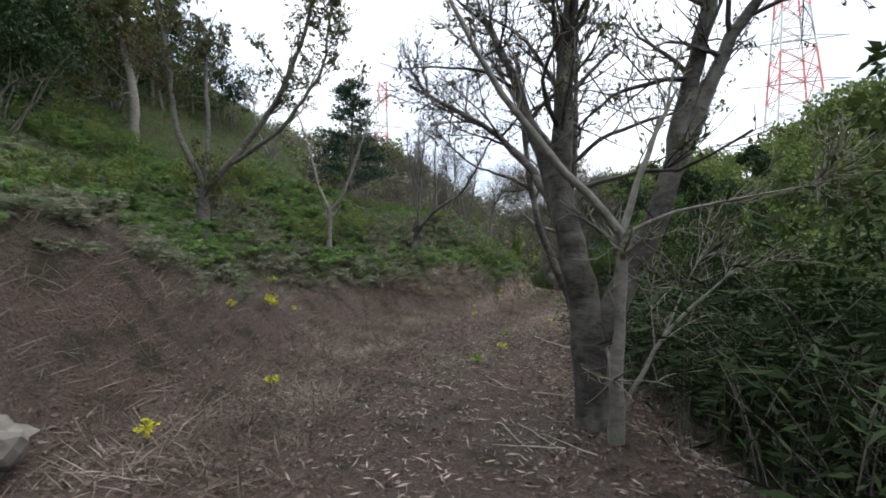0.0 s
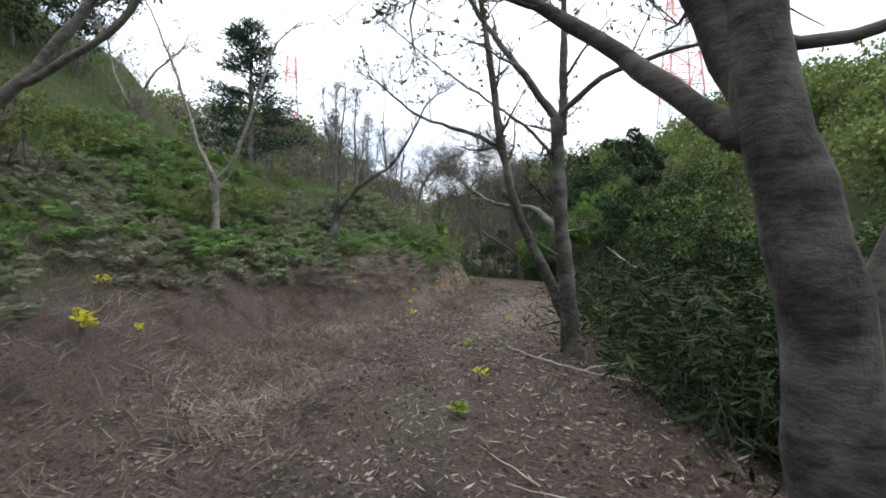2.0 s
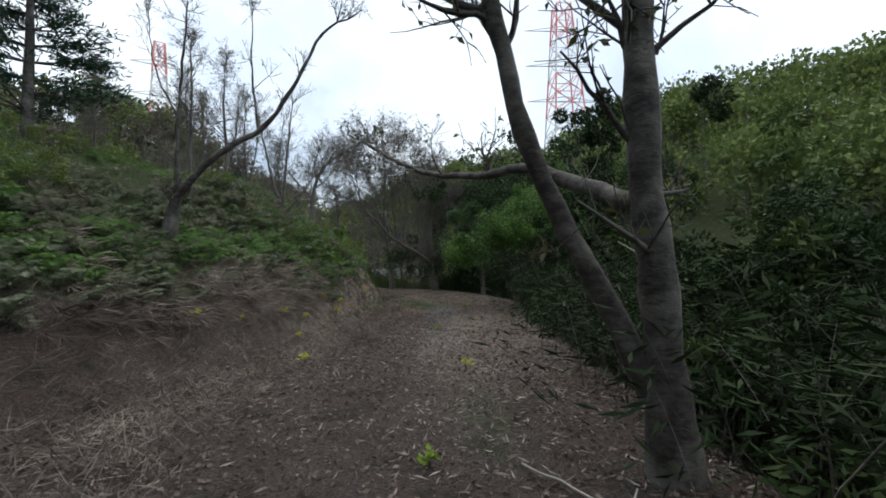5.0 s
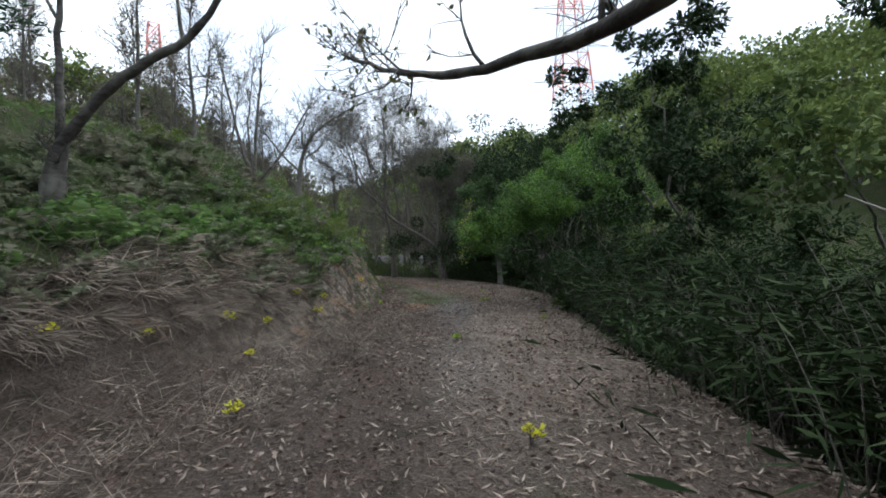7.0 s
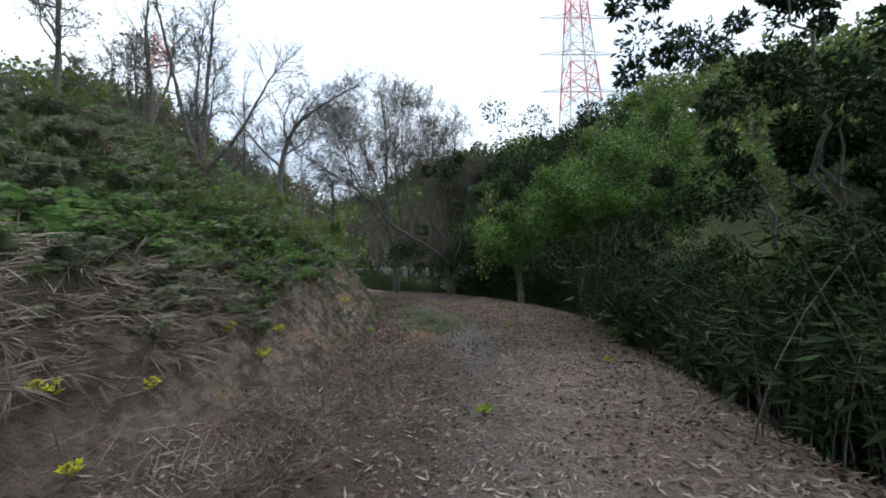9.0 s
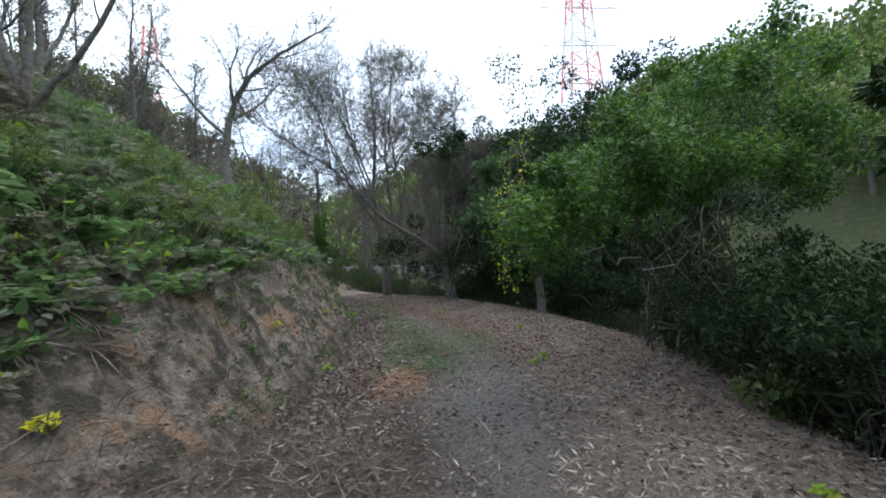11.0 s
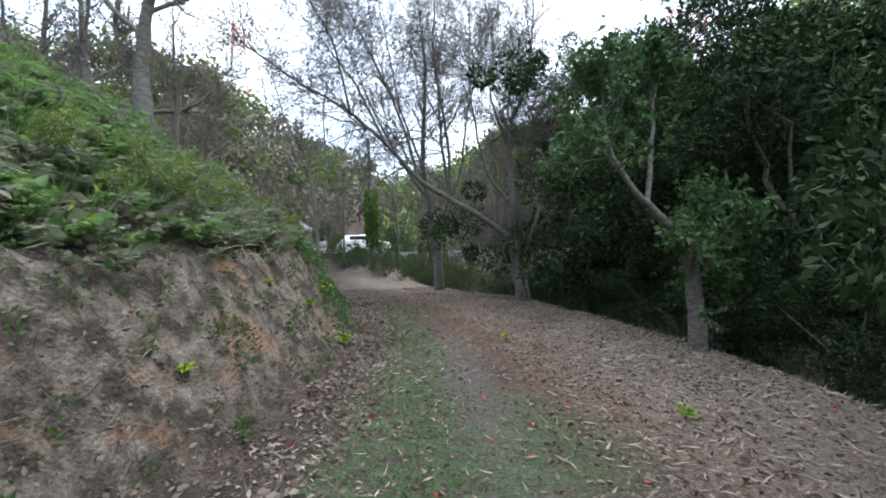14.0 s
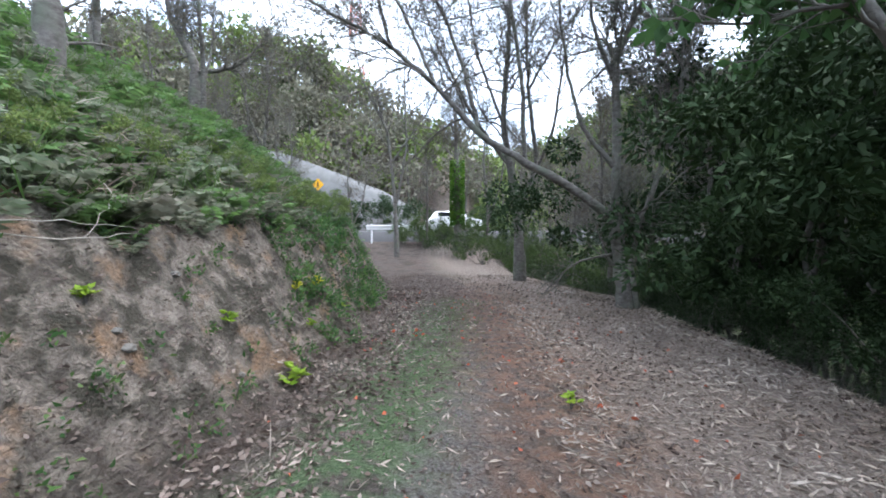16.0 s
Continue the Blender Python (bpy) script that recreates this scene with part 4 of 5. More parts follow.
def flat_leaves(n, box, keep, size, name, mat, label, lift=0.012, wide=0.55):
    x, y = scatter(n, box, keep)
    p = lay(x, y, lift)
    m = len(p)
    al = np.stack([rng.normal(size=m), rng.normal(size=m), rng.normal(size=m) * 0.28], -1)
    L = size * rng.uniform(0.5, 1.4, m)
    stuff(name, *leaves_arrays(p, al, L, L * wide, 0.2), mat, label, "leaf litter")


on_track = lambda x, y, u, v: np.where((u < 0.5) & (v < 0.7), 1.0, 0.0) * (1 - 0.65 * np.exp(-((x - line(MID, y)) / 0.8) ** 2))
flat_leaves(26000, (3, 7, 19, 36), lambda x, y, u, v: np.where((u > 0) & (u < 1.3), 0.8, 0.0), 0.045, "bank_litter", LITTER, "dead leaves and debris caught on the earth bank", 0.015, 0.5)
flat_leaves(170000, (-4, 13, 0, 40), on_track, 0.05, "leaf_litter", LITTER, "brown fallen leaves strewn over the track")
flat_leaves(130000, (-4, 13, 0, 36), lambda x, y, u, v: np.where((v > -2.8) & (v < 0.8), 1.0, 0.15) * np.where(u < 0.3, 1, 0) * (0.35 + 0.65 * smooth(y, 10, 16)), 0.1, "pale_leaf_litter", LITTER_PALE, "pale curled dead bamboo leaves along the verge", 0.02, 0.14)


def blades(n, box, keep, size, name, mat, label, lean=0.5, wide=0.05, category="grass", down=0.0):
    x, y = scatter(n, box, keep)
    p = lay(x, y, -0.01)
    m = len(p)
    al = np.stack([rng.normal(size=m) * lean + down, rng.normal(size=m) * lean, np.abs(rng.normal(size=m)) * 0.5 + 0.35 * (1 - abs(down))], -1)
    L = size * rng.uniform(0.5, 1.4, m)
    stuff(name, *leaves_arrays(p, al, L, L * wide, 0.1), mat, label, category)


patch = lambda x, y, s=0.9, sd=0: 0.5 + 0.5 * wob(x, y, s, sd)
blades(150000, (-6, 7, 1, 34), lambda x, y, u, v: np.where((u > -1.6) & (u < 2.4), 1, 0) * (1 - 0.93 * smooth(y, 19, 22.5)) * (0.25 + 0.75 * smooth(patch(x, y, 1.7, 3), 0.25, 0.6)), 0.26, "dry_grass", STRAW, "matted dry straw and dead grass on the verge", 1.3, 0.035, "dry grass")
blades(60000, (-4, 13, 0, 34), lambda x, y, u, v: np.where((u < 0.2) & (v < 0.8), 1, 0) * smooth(patch(x, y, 1.1, 4), 0.35, 0.8), 0.17, "straw", STRAW, "loose straw lying on the track", 2.6, 0.03, "straw")
blades(80000, (5, 9.5, 22.4, 35), lambda x, y, u, v: np.clip(np.exp(-((x - 6.75 - (y - 24) * 0.15) / 0.5) ** 2), 0, 1) * smooth(patch(x, y, 1.5, 2), 0.15, 0.6) * (1 - 0.6 * smooth(y, 25.5, 27)), 0.06, "short_grass", GRASS, "short green grass down the middle of the track", 0.7, 0.09)
blades(110000, (-16, 6, 2, 42), lambda x, y, u, v: smooth(u, 1.3, 2.6) * (0.35 + 0.65 * smooth(patch(x, y, 0.8, 1), 0.3, 0.7)), 0.34, "slope_grass", GRASS_TALL, "green grass and weeds covering the slope", 0.6, 0.045)
blades(36000, (0, 6.5, 21, 40), lambda x, y, u, v: smooth(u, 0.9, 1.3) * (1 - smooth(u, 4, 5)), 0.42, "tall_grass", GRASS_TALL, "tall feathery green grass on top of the bank", 0.5, 0.03)


def fern_arrays(x, y, size, fronds=5, pinnae=8):
    """Arching fronds with pinnae both sides, for each place given."""
    n = len(x) * fronds
    o = np.repeat(lay(x, y, 0.0), fronds, 0)
    s = np.repeat(size, fronds) * rng.uniform(0.7, 1.2, n)
    a = rng.uniform(0, 2 * math.pi, n)
    d = np.stack([np.cos(a), np.sin(a), np.zeros(n)], -1)
    sd = np.stack([-np.sin(a), np.cos(a), np.zeros(n)], -1)
    t = np.linspace(0.18, 1, pinnae)
    rise = (1.35 * t - 0.75 * t ** 2)
    P = o[:, None] + d[:, None] * (t * 0.9)[None, :, None] * s[:, None, None] + np.array((0, 0, 1.0)) * (rise[None, :, None] * s[:, None, None])
    out = []
    for sign in (1, -1):
        al = sd[:, None] * sign + d[:, None] * 0.35 + rng.normal(size=P.shape) * 0.12 + np.array((0, 0, -0.15))
        L = (s[:, None] * 0.34 * np.sin(np.pi * np.clip(t * 0.9 + 0.1, 0, 1))[None] + 0.02).ravel()
        out.append(leaves_arrays(P.reshape(-1, 3), al.reshape(-1, 3), L, L * 0.42, 0.1))
    return join_arrays(out)


for nm, mat, lab, cnt, keep, sz in (
        ("ferns", FERN, "green fern fronds covering the slope", 3200, lambda x, y, u, v: smooth(u, 1.5, 2.4) * (1 - smooth(u, 7, 10)) * smooth(patch(x, y, 0.7, 5), 0.25, 0.6), 0.4),
        ("weathered_ferns", FERN_BLUE, "greyish withering ferns and scrub along the bank", 5600, lambda x, y, u, v: smooth(u, 0.9, 1.6) * (1 - smooth(u, 4.5, 6)) * smooth(patch(x, y, 0.9, 9), 0.15, 0.5), 0.34)):
    x, y = scatter(cnt * 2, (-11, 6.5, 3, 40), keep)
    x, y = x[:cnt], y[:cnt]
    stuff(nm, *fern_arrays(x, y, sz * rng.uniform(0.6, 1.3, len(x))), mat, lab, "fern")

blades(30000, (-5, 5, 2, 21), lambda x, y, u, v: np.where((u > -1.4) & (u < 1.3), 1, 0) * (1 - smooth(y, 17.5, 20.5)) * smooth(patch(x, y, 1.3, 8), 0.4, 0.7), 0.34, "long_straw", LITTER_PALE, "long pale straw flattened on the verge", 2.2, 0.016, "dry grass")

# withered straw tufts hanging over the bank
x, y = scatter(2500, (-2, 5.5, 12, 21), lambda x, y, u, v: smooth(u, 0.7, 1.0) * (1 - smooth(u, 1.8, 2.4)) * 0.6)
_o = np.repeat(lay(x, y, 0.05), 26, 0)
_al = np.stack([0.8 + rng.normal(size=len(_o)) * 0.5, -0.4 + rng.normal(size=len(_o)) * 0.5, rng.normal(size=len(_o)) * 0.35 - 0.25], -1)
stuff("dead_fern_straw", *leaves_arrays(_o, _al, rng.uniform(0.2, 0.55, len(_o)), 0.012), STRAW, "grey-brown dead fern stalks drooping over the bank", "dry grass")

x, y = scatter(3000, (-3, 6, 6, 33), lambda x, y, u, v: smooth(u, 1.0, 1.4) * (1 - smooth(u, 3.4, 4.4)) * smooth(patch(x, y, 1.2, 7), 0.45, 0.75))
_o = np.repeat(lay(x, y, 0.12), 20, 0) + rng.normal(size=(len(x) * 20, 3)) * 0.05
_al = np.stack([0.7 + rng.normal(size=len(_o)) * 0.6, -0.4 + rng.normal(size=len(_o)) * 0.6, rng.normal(size=len(_o)) * 0.35 - 0.05], -1)
stuff("withered_scrub", *leaves_arrays(_o, _al, rng.uniform(0.2, 0.5, len(_o)), 0.013), LITTER_PALE, "pale withered scrub among the ferns", "dry grass")

# small weeds on the cut bank
x, y = scatter(700, (3.5, 7, 20, 36), lambda x, y, u, v: smooth(u, 0.0, 0.1) * (1 - smooth(u, 1.0, 1.3)))
_o = np.repeat(lay(x, y, 0.02), 22, 0) + rng.normal(size=(len(x) * 22, 3)) * 0.045
stuff("bank_weeds", *leaves_arrays(_o, rng.normal(size=_o.shape) + np.array((0.5, -0.2, 0.5)), rng.uniform(0.03, 0.085, len(_o)), 0.028), BIGMIX, "small green weeds rooted in the earth bank", "weeds", indices=rng.integers(0, 2, len(_o)))

x, y = scatter(330, (5.2, 7, 30, 36), lambda x, y, u, v: smooth(u, -0.1, 0.1) * (1 - smooth(u, 1.2, 1.6)) * 0.8)
_o = np.repeat(lay(x, y, 0.05), 26, 0) + rng.normal(size=(len(x) * 26, 3)) * 0.07
stuff("corner_weeds", *leaves_arrays(_o, rng.normal(size=_o.shape) + np.array((0.4, -0.4, 0.6)), rng.uniform(0.05, 0.13, len(_o)), 0.035), [FERN, LEAF_BIG], "fresh green weeds and ferns at the corner of the bank", "weeds", indices=rng.integers(0, 2, len(_o)))

# low shrubs on the slope
slope_bush = make_shrub("slope_shrub", "low green shrub on the grassy slope", "shrub", -6.5, 12.0, 1.3, 1.7, 2600, 0.09, 0.4, WOODS_GREEN, BARK_GREY, group="slope shrubs")
slope_dark = make_shrub("slope_shrub", "dark evergreen shrub high on the slope", "shrub", -9.5, 9.0, 2.6, 2.6, 3800, 0.12, 0.42, LEAF_DARK, BARK_GREY, group="slope shrubs")
for y in np.arange(20.5, 37, 0.55):
    turned(slope_bush, float(line(TOE, y)) - rng.uniform(1.35, 2.6), y, -0.05, rng.uniform(0.28, 0.5))
for _ in range(46):
    y = rng.uniform(4, 38)
    u = rng.uniform(3.5, 11)
    turned(slope_bush, float(line(TOE, y)) - u, y, -0.1, rng.uniform(0.35, 0.75))
for x, y, s in ((-12, 12, 1.3), (-10, 6, 1.3), (-13, 9, 1.7), (-12.5, 16, 1.5), (-10.5, 20.5, 1.3), (-8, 4.2, 1.0), (-14, 20, 1.8), (-11, 3, 1.5), (-15, 14, 2.0)):
    turned(slope_dark, x, y, -0.1, s)

# yellow-leaved seedlings
def make_seedling(name, mat, label, n=9, h=0.3):
    """A few upright stems, each topped by a whorl of ovate leaves."""
    root = thing(name, 0, 0, -50, label, "plant", "yellow-leaved seedlings")
    st, pos, al = [], [], []
    for _ in range(n):
        a, lean = rng.uniform(0, 2 * math.pi), rng.uniform(0.1, 0.55)
        tip = np.array((math.cos(a) * h * lean, math.sin(a) * h * lean, h * rng.uniform(0.45, 1.15)))
        st.append(tube_arrays(np.array((np.array((0, 0, -0.03)), tip * np.array((0.4, 0.4, 0.6)), tip)), np.array((0.005, 0.004, 0.0025)), 4))
        for q in range(rng.integers(4, 7)):
            b = rng.uniform(0, 2 * math.pi)
            pos.append(tip * rng.uniform(0.8, 1.02))
            al.append(np.array((math.cos(b), math.sin(b), rng.uniform(-0.5, 0.45))))
    part("stem", mesh_from("stem", *join_arrays(st), BARK_GREY), root)
    L = rng.uniform(0.06, 0.12, len(pos))
    part("leafage", mesh_from("leafage", *ovate_arrays(np.array(pos), np.array(al), L, L * 0.62), mat), root)
    return root


seed_y = make_seedling("yellow_seedling", LEAF_YELLOW, "small seedling with bright yellow leaves among dry grass")
seed_g = make_seedling("green_seedling", LEAF_YGREEN, "small yellow-green weed growing beside the track", 9, 0.2)
YS = ((-3.4, 8.5), (-3.2, 9.3), (-3.6, 7.4), (-2.5, 3.75), (-2.15, 5.5), (-3.9, 9.9), (1.16, 8.4), (1.2, 15.1), (3.34, 13.3), (0.2, 16.6), (-0.5, 16.0),
      (2.2, 19.45), (2.8, 20.2), (2.55, 19.5), (1.6, 18.3), (4.3, 22.9), (1.0, 17.6), (6.1, 30.2), (6.2, 30.7), (1.3, 17.2))
GS = ((6.5, 29.0), (6.0, 28.7), (5.6, 27.6), (9.5, 25.0), (9.2, 28.6), (5.0, 23.4), (7.3, 18.3), (4.6, 17.2), (8.2, 22.4), (1.6, 10.6), (0.6, 7.2), (6.35, 30.0), (6.4, 31.4), (5.3, 25.5), (7.9, 22.2))
for (x, y), src in [(q, seed_y) for q in YS[1:]] + [(q, seed_g) for q in GS[1:]]:
    turned(src, x, y, 0.0, rng.uniform(0.45, 0.68))
for src, (x, y) in ((seed_y, YS[0]), (seed_g, GS[0])):
    src.location = (x, y, gz(x, y))

# fallen branches
def make_branch(name, label, lines, mat, cat="branch"):
    b = np.array(lines[0][0][:3])
    root = thing(name, *b, label, cat)
    for ln in lines:
        p, r = curve_through([q[:3] for q in ln], [q[3] for q in ln], 0.12, 0.04)
        part("stem", mesh_from("stem", *tube_arrays(p - b, r, 7), mat, True), root)


make_branch("fallen_branch", "long fallen grey branch lying across leaf litter", (
    ((2.2, 10.2, 0.03, 0.008), (2.36, 9.3, 0.03, 0.012), (2.58, 8.6, 0.03, 0.013), (2.9, 8.05, 0.03, 0.009), (3.2, 7.6, 0.02, 0.006)),
    ((2.66, 8.45, 0.03, 0.012), (3.0, 8.5, 0.1, 0.009), (3.4, 8.45, 0.12, 0.005)), ((2.36, 9.3, 0.03, 0.01), (2.62, 9.5, 0.06, 0.005))), DEADWOOD)
make_branch("dead_branch", "bleached dead branch sticking out of the thicket", (
    ((5.33, 12.11, 1.86, 0.006), (5.46, 11.84, 1.64, 0.014), (5.57, 11.57, 1.47, 0.02), (5.9, 11.1, 1.1, 0.026), (6.4, 10.7, 0.1, 0.03), (6.5, 10.6, -0.9, 0.03)),
    ((5.55, 11.48, 1.35, 0.012), (5.38, 11.56, 1.07, 0.009), (5.23, 11.63, 0.97, 0.007), (5.0, 11.74, 1.01, 0.004)), ((5.5, 11.7, 1.55, 0.008), (5.35, 11.7, 1.5, 0.004))), DEADWOOD)
for q in range(16):
    x, y = (rng.uniform(0.5, 1.7), rng.uniform(3.2, 6.2)) if q < 9 else (rng.uniform(4, 9), rng.uniform(10, 24))
    a, L = rng.uniform(0, 6.3), rng.uniform(0.3, 0.8)
    if x > float(line(EDGE, y)) or x < float(line(TOE, y)):
        continue
    make_branch("fallen_twig", "thin pale fallen twig on the leafy track", (tuple((x + math.cos(a) * L * k / 3, y + math.sin(a) * L * k / 3, gz(x, y) + 0.025 + 0.02 * (k % 2), 0.007 - 0.0015 * k) for k in range(4)),), DEADWOOD, "twig")
for p0, p1, p2 in (((4.9, 26.3, 1.55), (5.45, 27.2, 1.75), (5.5, 28.2, 1.7)), ((5.0, 27.0, 1.75), (5.5, 27.6, 1.6), (5.45, 28.8, 1.72)), ((4.7, 28.5, 2.3), (5.3, 28.3, 2.0), (5.6, 27.6, 1.62))):
    make_branch("fallen_twig", "thin dry plant stem trailing over the bank", ((p0 + (0.004,), p1 + (0.004,), p2 + (0.002,)),), DEADWOOD, "twig")

# boulder in the grass
def make_rock(name, x, y, s, label, sink=0.3):
    bm = bmesh.new()
    bmesh.ops.create_icosphere(bm, subdivisions=3, radius=s)
    for v in bm.verts:
        v.co *= 1 + 0.35 * noise.noise(v.co * (1.6 / s) + Vector((x, y, 0))) + 0.08 * noise.noise(v.co * (6 / s))
        v.co.z *= 0.75
    me = bpy.data.meshes.new(name)
    bm.to_mesh(me)
    bm.free()
    me.materials.append(ROCK)
    ob = tagged(new(name, me), label, "rock")
    ob.location = (x, y, gz(x, y) + s * sink)


ROCK = plain_mat("pale_stone", (0.16, 0.148, 0.132), 0.9, 0, 0.25, 7)
make_rock("boulder", -3.12, 2.95, 0.27, "pale grey boulder half buried in dry grass")
for q in range(14):
    y = rng.uniform(22.5, 31)
    x = float(line(TOE, y)) - rng.uniform(0.1, 1.0)
    make_rock("bank_stone", x, y, rng.uniform(0.025, 0.055), "small pale stone set in the earth bank", 0.1)

# ---- road, rail, sign, car ----
ASPHALT = plain_mat("asphalt", (0.06, 0.06, 0.063), 0.85, 0, 0.15, 12)
WHITE = plain_mat("white_paint", (0.8, 0.8, 0.8), 0.4, 0, 0.04, 3)
CONCRETE = plain_mat("sprayed_concrete", (0.17, 0.167, 0.163), 0.9, 0, 0.18, 1.2)
YELLOW = plain_mat("sign_yellow", (0.75, 0.38, 0.01), 0.4, 0, 0.05, 4)
BLACK = plain_mat("black_rubber", (0.02, 0.02, 0.02), 0.6)
GLASS = plain_mat("dark_window", (0.03, 0.035, 0.04), 0.08)
CHROME = plain_mat("steel", (0.5, 0.5, 0.5), 0.35, 1.0)


def bm_box(sx, sy, sz, bevel=0.02, at=(0, 0, 0)):
    bm = bmesh.new()
    bmesh.ops.create_cube(bm, size=1.0)
    bmesh.ops.scale(bm, vec=(sx, sy, sz), verts=bm.verts)
    if bevel:
        bmesh.ops.bevel(bm, geom=bm.edges[:], offset=bevel, segments=2, affect='EDGES')
    bmesh.ops.translate(bm, vec=at, verts=bm.verts)
    return bm


def bm_mesh(name, bm, mat):
    me = bpy.data.meshes.new(name)
    bm.to_mesh(me)
    bm.free()
    me.materials.append(mat)
    return me


def road_mid(t):
    return np.array((-34 + 60 * t, 57.5 - 3.0 * np.sin(t * 2.6) + 4 * t * t, 0))


_rv = []
for t in np.linspace(0, 1, 60):
    m = road_mid(t)
    d = unit(road_mid(t + 0.01) - road_mid(t - 0.01))
    nrm = np.array((-d[1], d[0], 0))
    zc = 1.55
    for o, dz in ((-3.4, -0.9), (-2.9, 0.0), (2.9, 0.06), (3.4, -0.9)):
        q = m + nrm * o
        _rv.append((q[0], q[1], zc + dz))
_rv = np.array(_rv)
_rf = np.concatenate([[(4 * i + j, 4 * i + 4 + j, 4 * i + 5 + j, 4 * i + 1 + j) for j in range(3)] for i in range(59)])
tagged(new("road", mesh_from("road", _rv, _rf, ASPHALT)), "grey asphalt road curving past the wood's edge", "road", kind="structure")

rail = thing("guardrail", 3.2, 52.0, 1.3, "white steel guardrail along the road", "guardrail")
_prof = ((0, 0.0), (0.05, 0.06), (0.0, 0.13), (0.0, 0.2), (0.05, 0.27), (0.0, 0.34))
_v, _f = [], []
for i, xx in enumerate(np.linspace(-0.6, 3.9, 12)):
    for o, h in _prof:
        _v.append((xx, -o + 0.06 * xx, 0.38 + h))
for i in range(11):
    _f += [(i * 6 + j, i * 6 + 6 + j, i * 6 + 7 + j, i * 6 + 1 + j) for j in range(5)]
part("beam", mesh_from("beam", np.array(_v), np.array(_f), WHITE), rail)
for xx in (-0.3, 1.7, 3.7):
    part("post", mesh_from("post", *tube_arrays(np.array(((xx, 0.1 + 0.06 * xx, -0.6), (xx, 0.1 + 0.06 * xx, 0.3), (xx, 0.1 + 0.06 * xx, 0.8))), np.array((0.06, 0.06, 0.06)), 10), WHITE, True), rail)

sign = thing("road_sign", -3.7, 62.2, 1.2, "yellow diamond road sign on a pole by the road", "sign")
part("pole", mesh_from("pole", *tube_arrays(np.array(((0, 0, -1.0), (0, 0, 2.0), (0, 0, 5.0))), np.array((0.04, 0.04, 0.04)), 8), CHROME, True), sign)
_b = bm_box(0.75, 0.03, 0.75, 0.006)
bmesh.ops.rotate(_b, verts=_b.verts, matrix=Matrix.Rotation(radians(45), 3, 'Y'))
bmesh.ops.translate(_b, verts=_b.verts, vec=(0, -0.06, 4.5))
part("plate", bm_mesh("plate", _b, YELLOW), sign, "yellow diamond plate")
part("mark", bm_mesh("mark", bm_box(0.12, 0.012, 0.42, 0.004, (0, -0.085, 4.5)), BLACK), sign, "black marking")
part("lower_plate", bm_mesh("lower_plate", bm_box(0.6, 0.03, 0.28, 0.006, (0, -0.06, 3.75)), WHITE), sign, "white lower plate")

wall_pts = [(-14, 68.5, 10.5), (-8.6, 67.5, 9.3), (-3.6, 66.5, 7.4), (1.5, 65.8, 5.4), (5, 65.2, 3.4)]
_v, _f = [], []
for x, y, zt in wall_pts:
    for k in range(7):
        t = k / 6
        _v.append((x + 0.06 * rng.normal(), y - 2.6 * (1 - t) + 0.08 * rng.normal(), 1.0 + (zt - 1.0) * t))
    _v.append((x, y + 2.0, zt - 0.4))
for i in range(len(wall_pts) - 1):
    _f += [(8 * i + j, 8 * i + 8 + j, 8 * i + 9 + j, 8 * i + 1 + j) for j in range(7)]
tagged(new("retaining_wall", mesh_from("retaining_wall", np.array(_v), np.array(_f), CONCRETE)), "grey sprayed-concrete slope above the road", "retaining wall", kind="structure")


def make_car(x, y, z, turn):
    root = thing("car", x, y, z, "white compact car on the road", "car")
    root.rotation_euler = (0, 0, radians(turn))
    side = ((-1.95, 0.35), (-1.98, 0.8), (-1.7, 0.95), (-1.35, 1.42), (0.35, 1.46), (1.0, 0.98), (1.85, 0.82), (1.95, 0.4))
    bm = bmesh.new()
    rows = []
    for yy, k in ((-0.8, 0.93), (-0.72, 1.0), (0.72, 1.0), (0.8, 0.93)):
        rows.append([bm.verts.new((px, yy * (0.82 if pz > 1.1 else 1), 0.35 + (pz - 0.35) * k)) for px, pz in side])
    for a, b in zip(rows, rows[1:]):
        for i in range(len(side)):
            bm.faces.new((a[i], a[(i + 1) % len(side)], b[(i + 1) % len(side)], b[i]))
    bm.faces.new(rows[0][::-1])
    bm.faces.new(rows[-1])
    bmesh.ops.recalc_face_normals(bm, faces=bm.faces)
    body = part("body", bm_mesh("body", bm, WHITE), root)
    for sgn in (-1, 1):
        part("side_window", bm_mesh("side_window", bm_box(1.7, 0.03, 0.32, 0.01, (-0.45, sgn * 0.74, 1.18)), GLASS), root)
        for wx in (-1.2, 1.2):
            w = part("wheel", mesh_from("wheel", *tube_arrays(np.array(((wx, sgn * 0.62, 0.3), (wx, sgn * 0.7, 0.3), (wx, sgn * 0.82, 0.3))), np.array((0.3, 0.3, 0.27)), 20), BLACK, True), root)
            part("rim", mesh_from("rim", *tube_arrays(np.array(((wx, sgn * 0.80, 0.3), (wx, sgn * 0.82, 0.3), (wx, sgn * 0.825, 0.3))), np.array((0.19, 0.18, 0.01)), 16), CHROME), w)
        part("headlight", bm_mesh("headlight", bm_box(0.06, 0.3, 0.14, 0.02, (1.9, sgn * 0.55, 0.7)), CHROME), root)
    b = bm_box(0.03, 1.15, 0.5, 0.008)
    bmesh.ops.rotate(b, verts=b.verts, matrix=Matrix.Rotation(radians(-52), 3, 'Y'))
    bmesh.ops.translate(b, verts=b.verts, vec=(0.69, 0, 1.24))
    part("windscreen", bm_mesh("windscreen", b, GLASS), root)


make_car(8.2, 55.9, 1.6, 12)

